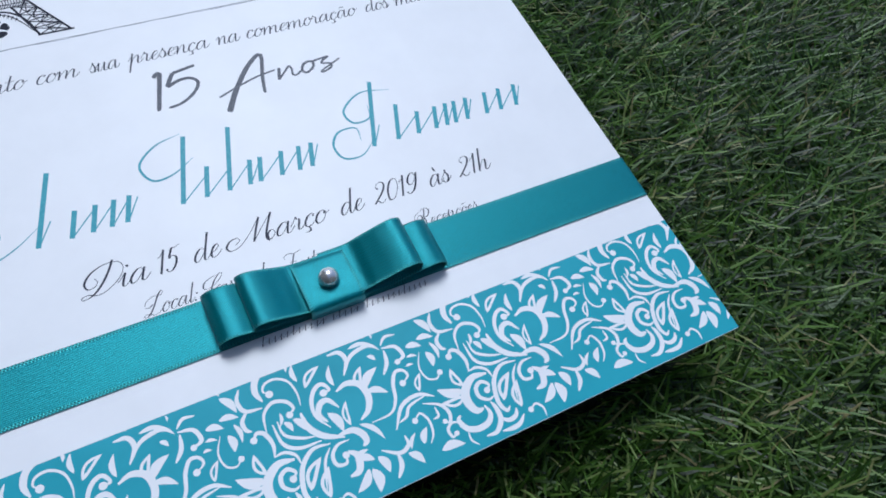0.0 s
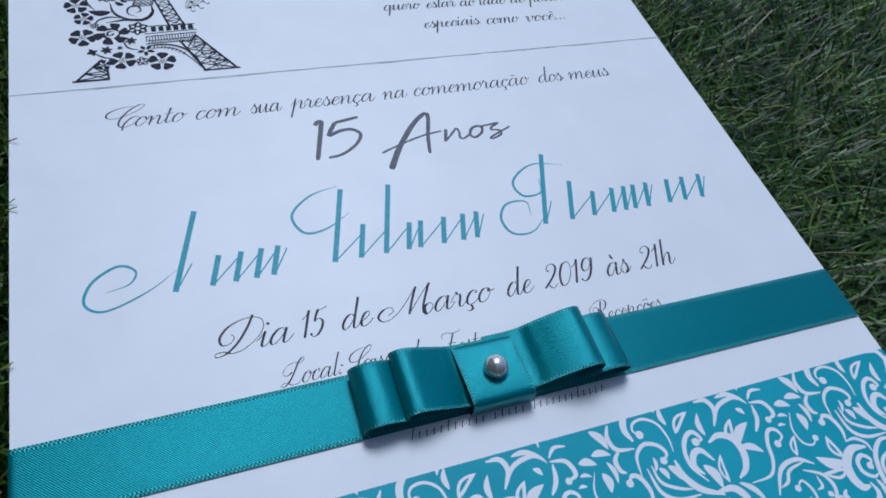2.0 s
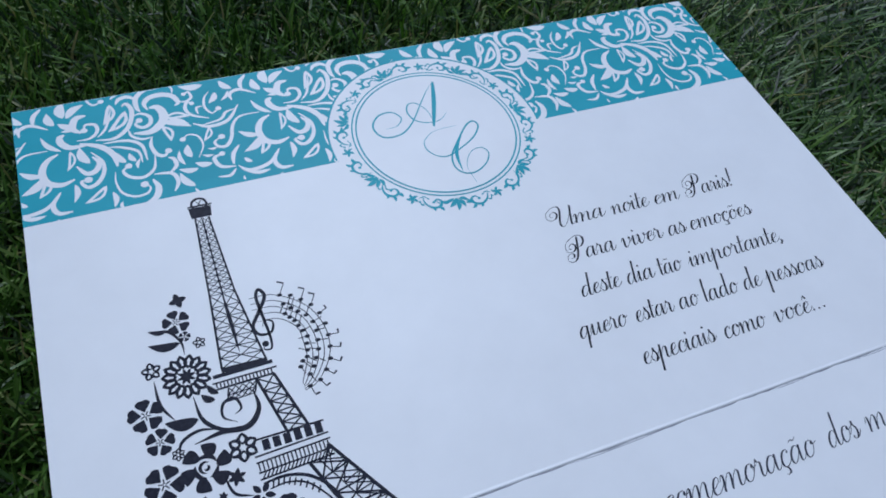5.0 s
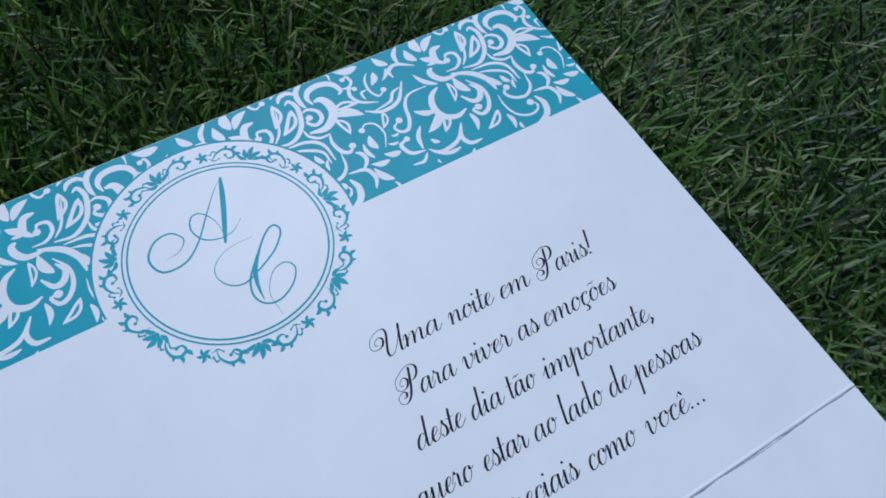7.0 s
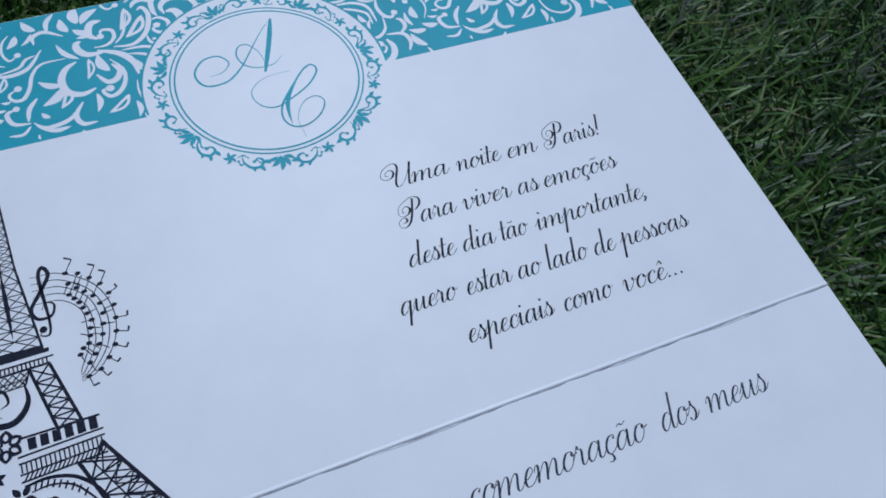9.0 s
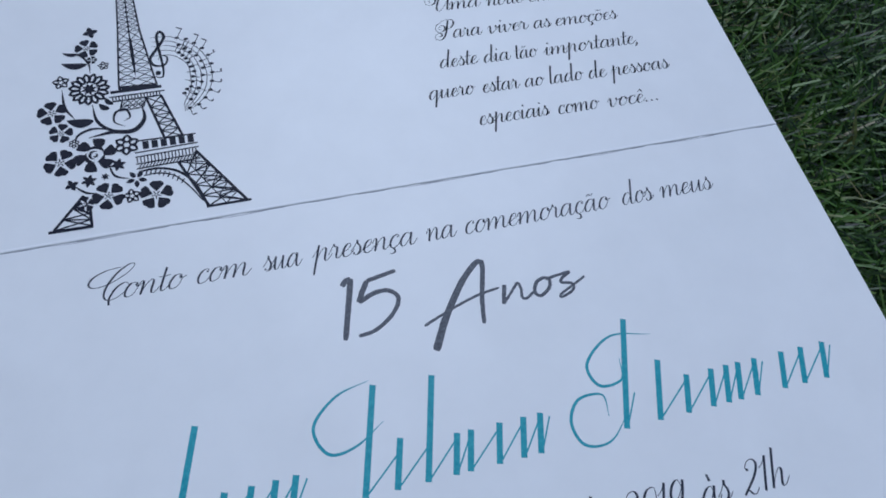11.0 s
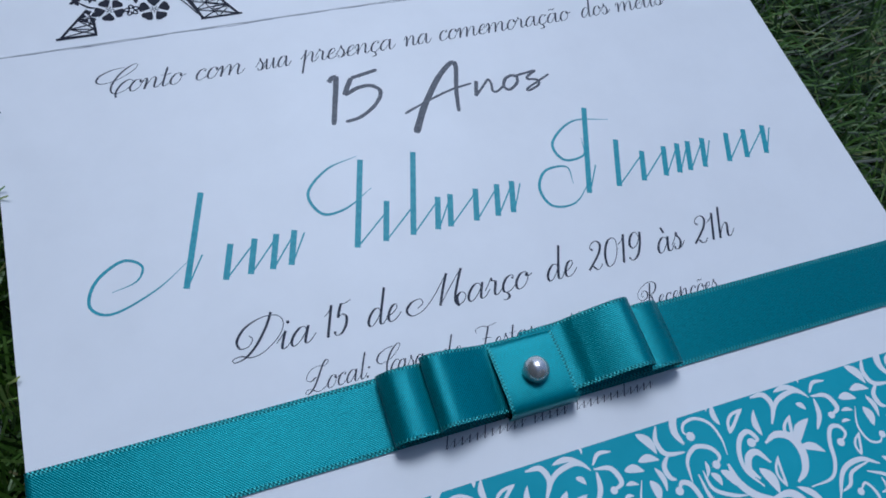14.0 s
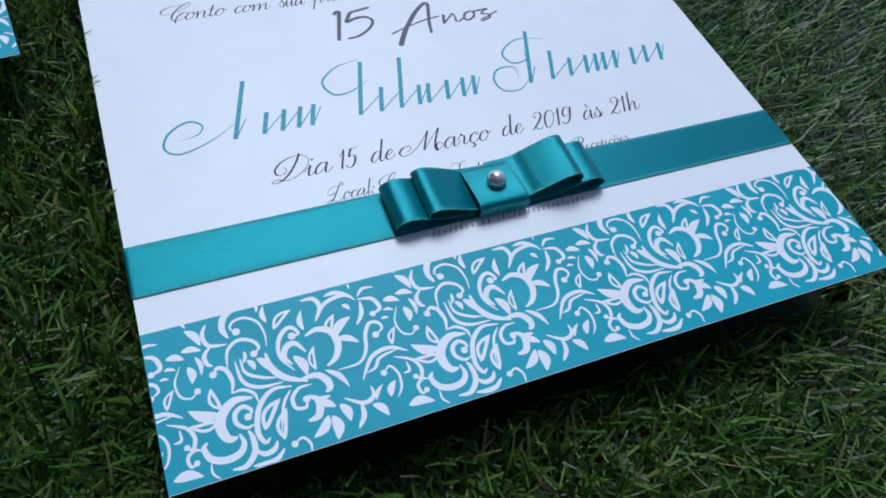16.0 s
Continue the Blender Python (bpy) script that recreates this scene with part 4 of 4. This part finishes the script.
for loop in ([(37.0, 104.0), (29.6, 99.0), (20.0, 95.6), (15.6, 98.4), (17.5, 104.0), (23.5, 107.6), (27.4, 105.4), (25.8, 102.0), (20.5, 100.6)],
             [(80.8, 122.6), (73.0, 120.6), (67.0, 115.0), (69.0, 108.8), (75.0, 109.0), (82.0, 113.0)],
             [(136.0, 102.0), (130.0, 97.0), (124.0, 97.6), (122.6, 103.0), (126.0, 107.6), (131.8, 107.4), (131.6, 102.4)],
             [(148.5, 118.8), (138.8, 120.4), (131.0, 115.2), (132.0, 109.6), (137.6, 109.8), (139.0, 114.8)]):
    p = Print(0.045)
    p.stroke(loop, 0.75)
    part("flourish", p.mesh("flourish"), NAME_INK, card, "thin turquoise pen flourish")
VENUE = "grey script words kept as plain bars, half hidden by the ribbon"
for u0, u1, n, tall in ((116.0, 129.6, 8, (0, 1)),):
    word_bars(stems(u0, u1, n, tall), 66.2, 2.3, 3.6, GREY_INK, 0.42, 0.24, 0.8, VENUE)
for u0, u1, n, tall in ((80.0, 97.0, 11, (0, 5)), (100.0, 107.0, 5, (1,)), (110.0, 128.0, 12, (0, 7))):
    word_bars(stems(u0, u1, n, tall), 48.4, 1.6, 2.6, GREY_INK, 0.42, 0.22, 0.8, VENUE)

# the medallion over the upper band
MED = (106.8, 267.5)
disc = Print(0.05)
reach = 29.9
levels = [258.0, 263.0] + [263.0 + 34.39 * i / 40 for i in range(1, 41)]
for v in levels:
    half = math.sqrt(max(reach ** 2 - (v - MED[1]) ** 2, 0.01))
    disc.verts += [(MED[0] - half, v, 0.003 if v < 260 else 0.05), (MED[0] + half, v, 0.003 if v < 260 else 0.05)]
disc.faces = [(2 * i, 2 * i + 1, 2 * i + 3, 2 * i + 2) for i in range(len(levels) - 1)]
medallion = part("medallion", disc.mesh("medallion"), PAPER, card, "round white medallion with a teal scrollwork rim")
rim = Print(0.053)
rim.ring(MED, 22.2, 22.65)
rim.ring(MED, 23.35, 23.75)
edge_ring = Print(0.056)
turns = [math.asin((264.0 - MED[1]) / 30.0) + (math.pi - 2 * math.asin((264.0 - MED[1]) / 30.0)) * i / 80 for i in range(81)]
edge_ring.face_strip([(MED[0] + 29.85 * math.cos(a), MED[1] + 29.85 * math.sin(a)) for a in turns], [(MED[0] + 30.4 * math.cos(a), MED[1] + 30.4 * math.sin(a)) for a in turns])
part("edge_line", edge_ring.mesh("edge_line"), TEAL_INK, medallion, "thin teal line round the medallion")
part("double_ring", rim.mesh("double_ring"), TEAL_INK, medallion)


def rim_at(a, flip):
    def at(x, y):
        r = 24.1 + 1.12 * y
        b = a + flip * x / r
        return (MED[0] + r * math.cos(b), MED[1] + r * math.sin(b))
    return at


def rim_spray(p, a, flip):
    """A filled acanthus spray of the rim at the angle a."""
    at = rim_at(a, flip)
    for x0, y0, x1, y1, w in ((-0.4, 0.8, -2.0, 3.2, 1.2), (0.0, 1.0, 0.1, 4.1, 1.3), (0.4, 0.8, 2.2, 3.0, 1.2), (-0.6, 0.5, -3.4, 1.6, 1.0), (0.6, 0.5, 3.4, 1.4, 1.0), (-2.6, 1.2, -4.0, 2.6, 0.8)):
        p.leaf(at(x0, y0), at(x1, y1), w)
    p.disc(at(0.0, 0.9), 0.6, 12)
    p.stroke([at(3.0, 0.9), at(4.4, 1.9), at(5.6, 1.2)], 0.4, 0.3)


def rim_curl(p, a, flip):
    """A thin scroll of the rim with a small leaf at its end."""
    at = rim_at(a, flip)
    p.stroke([at(-3.4, 0.3), at(-2.6, 2.2), at(-0.6, 3.3), at(1.4, 2.8), at(1.7, 1.3), at(0.4, 0.8), at(-0.3, 1.7)], 0.75, 0.4)
    p.stroke([at(-2.4, 2.4), at(-3.2, 3.0), at(-3.9, 2.2)], 0.45, 0.32)
    p.leaf(at(1.6, 1.6), at(3.6, 2.0), 1.0)
    p.leaf(at(1.2, 2.9), at(2.6, 4.0), 0.9)
    p.leaf(at(-0.4, 3.2), at(0.3, 4.3), 0.7)


def rim_star(p, a, flip):
    """A small starry bud standing off the rim."""
    at = rim_at(a, flip)
    for k in range(5):
        b = 2 * math.pi * k / 5
        p.leaf(at(0.0, 1.9), at(1.7 * math.sin(b), 1.9 + 1.6 * math.cos(b)), 0.8)
    p.stroke([at(1.4, 1.4), at(2.6, 0.5), at(3.8, 0.9)], 0.35, 0.25)


sprays = Print(0.053)
for i in range(28):
    a = 2 * math.pi * (i + 0.25) / 28
    (rim_spray, rim_curl, rim_star, rim_curl)[i % 4](sprays, a, 1 if i % 8 < 4 else -1)
    sprays.cut("rim_scroll")
sprays.emit(medallion, TEAL_INK)
mono = Print(0.053)
mono.stroke([(112.8, 286.3), (110.4, 279.0), (106.6, 269.1)], 1.3, 0.0, 0.3, 0.45)
mono.stroke([(112.8, 286.3), (109.6, 283.0), (106.2, 278.6), (101.2, 272.0), (96.7, 268.6), (91.6, 268.8), (90.0, 273.0), (92.6, 276.8), (96.6, 277.4), (98.8, 274.6), (96.8, 272.0), (93.5, 271.4)], 0.55)
mono.stroke([(107.2, 270.0), (107.0, 275.3), (104.8, 279.0), (102.4, 279.0), (101.2, 276.0), (102.4, 272.6), (105.5, 270.9), (109.3, 271.1), (112.3, 273.5)], 0.42)
mono.leaf((113.4, 264.8), (108.2, 251.4), 1.1, False, -0.12)
mono.stroke([(112.7, 267.8), (106.3, 267.4), (102.4, 265.0), (101.4, 262.0), (102.9, 258.9), (106.0, 257.6), (110.0, 259.0), (115.6, 262.2), (118.8, 266.0), (118.0, 268.2), (115.4, 267.0), (111.4, 262.6), (107.7, 258.0), (106.6, 253.8), (108.2, 250.8), (111.6, 250.3), (115.6, 252.6), (117.6, 256.0), (116.0, 258.2), (112.6, 257.1), (109.9, 252.6), (110.2, 246.8)], 0.5)
part("monogram", mono.mesh("monogram"), TEAL_INK, medallion, "teal pen-drawn monogram flourish")

# the tower drawing
tower = Print(0.03)
tower.dv = 0.3


def lattice(p, a0, a1, b0, b1, rows, bays, edge, brace):
    """Cross-braced ironwork between two raking edges, a0 to a1 and b0 to b1."""
    a0, a1, b0, b1 = (Vector(v) for v in (a0, a1, b0, b1))
    p.line(a0, a1, edge)
    p.line(b0, b1, edge)
    for i in range(rows):
        s, t = (i / rows) ** 0.9, ((i + 1) / rows) ** 0.9
        l0, l1, r0, r1 = a0.lerp(a1, s), a0.lerp(a1, t), b0.lerp(b1, s), b0.lerp(b1, t)
        p.line(l1, r1, brace)
        for k in range(bays):
            x, y = k / bays, (k + 1) / bays
            p.line(l0.lerp(r0, x), l1.lerp(r1, y), brace)
            p.line(l0.lerp(r0, y), l1.lerp(r1, x), brace)


lattice(tower, (38.2, 255.0), (36.9, 232.0), (41.4, 254.8), (42.6, 232.0), 12, 2, 0.45, 0.2)
lattice(tower, (36.9, 232.0), (35.6, 213.4), (42.6, 232.0), (45.1, 212.6), 7, 2, 0.5, 0.24)
tower.cut("tower_spire")
tower.line((39.8, 254.5), (39.8, 226.0), 0.4)
tower.leaf((39.8, 231.0), (40.1, 216.0), 0.9, False, 0.0)
tower.cut("spire_mast")
tower.polygon([(37.4, 255.0), (42.2, 254.9), (42.6, 258.2), (37.1, 258.3)])
tower.ring((39.9, 259.2), 1.5, 2.1, 24)
tower.line((37.0, 258.7), (42.9, 258.6), 0.5)
tower.line((39.0, 258.0), (40.8, 260.6), 0.2)
tower.line((40.8, 258.0), (39.0, 260.6), 0.2)
tower.cut("tower_lantern")
for a, b, w in (((33.4, 211.9), (46.2, 211.9), 0.9), ((33.0, 210.4), (46.8, 210.4), 0.4), ((33.6, 208.9), (46.0, 209.0), 0.5), ((35.4, 213.0), (45.3, 212.6), 1.2)):
    tower.line(a, b, w)
for i in range(16):
    tower.line((33.8 + 0.78 * i, 210.4), (33.8 + 0.78 * i, 209.2), 0.3)
tower.cut("upper_gallery")
lattice(tower, (36.0, 208.6), (35.2, 205.6), (42.0, 208.6), (41.0, 205.8), 2, 4, 0.4, 0.25)
lattice(tower, (42.0, 208.8), (45.2, 195.2), (45.8, 208.9), (49.6, 195.4), 5, 1, 0.65, 0.35)
tower.cut("tower_shaft")
tower.line((38.6, 195.6), (52.8, 195.4), 0.45)
for i in range(6):
    tower.line((40.4 + 2.2 * i, 195.2), (40.4 + 2.2 * i, 192.9), 1.5)
for v in (192.6, 191.3, 189.2, 187.8):
    tower.line((37.6, v - 0.5), (53.0, v), 0.38)
for i in range(18):
    tower.line((38.0 + 0.84 * i, 191.0), (38.0 + 0.84 * i, 189.0), 0.3)
    tower.line((38.2 + 0.8 * i, 187.4), (39.2 + 0.8 * i, 188.9), 0.3)
tower.cut("lower_gallery")
lattice(tower, (47.6, 187.6), (53.2, 173.6), (52.2, 190.2), (62.4, 173.6), 4, 1, 0.75, 0.4)
lattice(tower, (49.6, 187.6), (57.4, 173.6), (52.2, 190.2), (62.4, 173.6), 5, 1, 0.3, 0.3)
tower.line((52.6, 173.5), (63.4, 173.5), 0.7)
tower.cut("tower_leg")
tower.stroke([(38.0, 186.4), (42.5, 186.6), (47.0, 185.0), (50.6, 181.0), (53.0, 174.4)], 0.7, 0.0, 0.2, 0.7)
tower.stroke([(39.0, 185.0), (42.5, 185.2), (46.2, 183.8), (49.4, 180.0), (52.0, 175.4)], 0.4, 0.0, 0.2, 0.7)
for i in range(9):
    t = i / 9
    tower.line((40.0 + 9.5 * t, 186.6 - 5.2 * t ** 2), (39.6 + 9.0 * t, 185.2 - 5.0 * t ** 2), 0.35)
tower.cut("tower_arch")
lattice(tower, (24.8, 182.0), (17.6, 173.6), (26.0, 179.0), (26.1, 173.4), 3, 1, 0.7, 0.4)
tower.line((16.4, 173.3), (26.4, 173.2), 0.8)
tower.line((22.6, 179.4), (26.0, 176.4), 0.4)
tower.cut("tower_leg")
drawing = part("tower_drawing", tower.figures.pop(0)[1], DRAWING_INK, card, "charcoal drawing of a lattice iron tower")
tower.emit(drawing, DRAWING_INK)

flora = Print(0.045)
flora.du, flora.dv = -0.7, 0.5
for c, r, turn in (((19.6, 207.5), 3.7, 0.4), ((20.7, 192.2), 4.0, 1.0), ((42.1, 178.9), 4.1, 0.2), ((31.1, 180.7), 3.9, 0.7), ((29.3, 227.4), 3.1, 0.5), ((21.4, 201.0), 3.0, 1.3), ((30.4, 223.3), 1.3, 0.0), ((25.7, 179.3), 2.2, 0.3)):
    flora.blossom(c, r, turn)
    flora.cut("flower")
for c, r, n in (((33.1, 220.9), 1.5, 5), ((24.3, 197.3), 1.4, 6), ((36.5, 179.6), 2.1, 5), ((36.6, 194.7), 3.2, 6), ((22.3, 217.0), 2.2, 5)):
    flora.petals(c, r, n, r * 0.75, True, 0.4)
    flora.cut("flower")
for c, r in (((27.0, 185.7), 1.9), ((30.8, 186.3), 1.0), ((34.1, 189.2), 1.9)):
    flora.petals(c, r, 6, r * 0.5, False, 0.2, 0.0)
    flora.disc(c, r * 0.35, 10)
    flora.cut("flower")
flora.petals((29.0, 213.7), 5.3, 15, 2.35, True, 0.0, 0.36)
flora.petals((29.0, 213.7), 2.0, 8, 0.8, False, 0.2, 0.0)
flora.disc((29.0, 213.7), 0.9, 12)
flora.cut("flower")
for k in range(6):
    a = 2 * math.pi * k / 6 + 0.3
    flora.leaf((28.9 + 2.3 * math.cos(a - 0.5), 193.0 + 2.3 * math.sin(a - 0.5)), (28.9 + 4.9 * math.cos(a + 0.25), 193.0 + 4.9 * math.sin(a + 0.25)), 2.9, False, -0.2)
for r, a0, a1, w in ((2.3, 0.2, 2.4, 0.9), (2.2, 2.7, 4.6, 1.0), (2.2, 4.9, 6.2, 0.9), (1.2, 1.0, 4.6, 0.7), (0.5, 3.6, 7.4, 0.6)):
    flora.stroke([(28.9 + r * math.cos(a0 + (a1 - a0) * k / 4), 193.0 + r * math.sin(a0 + (a1 - a0) * k / 4)) for k in range(5)], w)
flora.cut("rose")
flora.petals((38.0, 184.3), 2.6, 5, 1.2, False, 0.9)
flora.petals((23.0, 185.2), 1.7, 4, 1.1, False, 0.4, 0.0)
flora.petals((30.6, 232.8), 2.0, 4, 1.4, False, 0.2, 0.0)
flora.cut("flower")
for base, tip, w in (((29.2, 222.0), (22.6, 223.2), 2.1), ((27.3, 225.8), (23.1, 226.8), 1.2), ((29.5, 203.4), (22.9, 204.6), 2.7), ((33.5, 206.5), (31.0, 208.6), 1.6), ((34.5, 207.8), (32.6, 210.4), 1.4)):
    flora.leaf(base, tip, w)
    flora.cut("leaf")
for points, w in (([(41.4, 206.6), (41.6, 202.0), (38.6, 198.8), (33.4, 199.2), (27.8, 198.4)], 1.3), ([(36.8, 200.4), (34.3, 202.3), (34.9, 205.2), (37.4, 205.7), (38.2, 203.2), (36.6, 202.2)], 0.7), ([(29.4, 208.6), (30.2, 203.2), (33.2, 200.0), (37.0, 199.0)], 0.9), ([(22.4, 214.6), (22.8, 208.8), (25.0, 204.6)], 0.7), ([(29.6, 218.8), (29.4, 222.2), (27.2, 225.4), (23.2, 226.6)], 0.6), ([(24.4, 196.6), (25.4, 199.6), (29.0, 201.0), (32.6, 200.2)], 0.7), ([(31.8, 190.4), (33.0, 186.2), (36.4, 184.6)], 0.6), ([(23.0, 185.4), (26.0, 182.6), (28.6, 181.8)], 0.6)):
    flora.stroke(points, w)
    flora.cut("stem")
drawing = part("flower_drawing", flora.figures.pop(0)[1], DRAWING_INK, card, "charcoal stencil flowers climbing the drawn tower")
flora.emit(drawing, DRAWING_INK)

music = Print(0.03)
music.du, music.dv = -0.3, 2.3
for k in range(5):
    f = k / 4
    music.stroke([(45.4, 226.8 - 6.4 * f), (51.0 - 0.6 * f, 226.2 - 6.4 * f), (57.2 - 3.4 * f, 221.4 - 5.0 * f), (59.8 - 5.6 * f, 214.4 - 2.4 * f), (58.8 - 5.0 * f, 207.6 + 0.4 * f), (54.8 - 3.0 * f, 202.4 + 1.4 * f), (51.4, 201.0 + 1.6 * f)], 0.22, 0.0, 0.2, 0.6)
music.cut("stave")
music.stroke([(46.2, 214.4), (45.6, 213.2), (47.2, 213.0), (47.6, 216.0), (47.3, 221.0), (47.0, 226.6), (48.0, 228.6), (48.9, 226.4), (46.6, 222.6), (44.6, 219.4), (45.6, 217.0), (48.2, 217.0), (49.0, 219.4), (47.4, 220.2), (46.6, 218.8)], 0.85, -0.75)
music.cut("clef")
random.seed(5)
for i in range(34):
    t = i / 33
    a = 1.4 - 2.75 * t
    r = 9.2 - 2.6 * (i % 3) + 0.8 * random.random()
    c = (50.6 + r * math.cos(a), 213.6 + (r + 2.6) * math.sin(a))
    d = Vector((math.cos(a), math.sin(a))) * random.choice((2.0, 2.3, -2.0))
    if a > 0.45:
        d = Vector((0.5, 0.85)) * random.choice((3.0, 3.4, -2.4))
    music.disc(c, 0.62, 10, 0.75)
    music.line(c, (c[0] + d.x, c[1] + d.y), 0.22)
    if i % 3 == 0:
        music.line((c[0] + d.x, c[1] + d.y), (c[0] + d.x - d.y * 0.5, c[1] + d.y + d.x * 0.5), 0.4)
    music.cut("note")
drawing = part("music_drawing", music.figures.pop(0)[1], DRAWING_INK, card, "charcoal swirl of music notes beside the tower")
music.emit(drawing, DRAWING_INK)
# the fold's shade, drawn as an uneven grey strip
fold_shade = Print(0.012)
random.seed(9)
wander = [0.10 * math.sin(0.9 * i) + 0.07 * math.sin(2.3 * i + 1) for i in range(106)]
edge = [0.12 + 0.16 * random.random() for _ in range(106)]
fold_shade.face_strip([(2 * i, CREASE_V - 0.16 - edge[i] + wander[i]) for i in range(106)], [(2 * i, CREASE_V - 0.08 + 0.3 * wander[i]) for i in range(106)])
for u, length in ((14, 26), (52, 18), (96, 30), (150, 14), (172, 24)):  # thin grey strokes that fray the painted shade
    fold_shade.stroke([(u, CREASE_V - 0.25), (u + 0.3 * length, CREASE_V - 0.62), (u + 0.7 * length, CREASE_V - 0.5), (u + length, CREASE_V - 0.2)], 0.14)
ridge = bmesh.new()
rows = []
for i in range(106):
    lift = 0.09 + 0.03 * math.sin(1.7 * i) + 0.03 * random.random()
    rows.append([ridge.verts.new(on_card(min(2.0 * i, WIDE), CREASE_V + dv, z)) for dv, z in ((-0.06, 0.004), (0.14, lift), (0.34, 0.8 * lift), (0.75, 0.004))])
for a, b in zip(rows, rows[1:]):
    for k in range(3):
        ridge.faces.new((a[k], b[k], b[k + 1], a[k + 1]))
part("fold_ridge", ridge, PAPER, card, "raised white lip of the fold", True)
part("fold_shade", fold_shade.mesh("fold_shade"), FOLD_SHADE, card, "grey shade painted along the fold")

# ---- a second invitation beside the first ----
corner = Matrix.Translation((-0.0200, 0.1520, -0.003)) @ Matrix.Rotation(radians(6.0), 4, "Z") @ Matrix.Translation((-0.210, 0.00504, 0.0))
copy_thing(card, corner)

# ---- unseen walls, added to block light from the left and behind the camera ----
def wall(name, x0, y0, x1, y1, high, label):
    bm = bmesh.new()
    bmesh.ops.create_cube(bm, size=1.0)
    for v in bm.verts:
        v.co = (x0 + (v.co.x + 0.5) * (x1 - x0), y0 + (v.co.y + 0.5) * (y1 - y0), (v.co.z + 0.5) * high)
    bmesh.ops.bevel(bm, geom=bm.edges[:], offset=0.01, segments=2, affect="EDGES")
    me = bpy.data.meshes.new(name)
    bm.to_mesh(me)
    bm.free()
    me.materials.append(SHADE_WALL)
    return tagged(new(name, me), label, "wall", kind="structure")


wall("shade_wall_south", -0.6, -1.7, 3.0, -1.5, 2.8, "unseen dark wall added to block light")
# invented as well: dims the grass and paper on the left
wall("shade_wall_west", -0.6, -1.5, -0.45, 3.0, 1.7, "unseen dark wall added to block light")
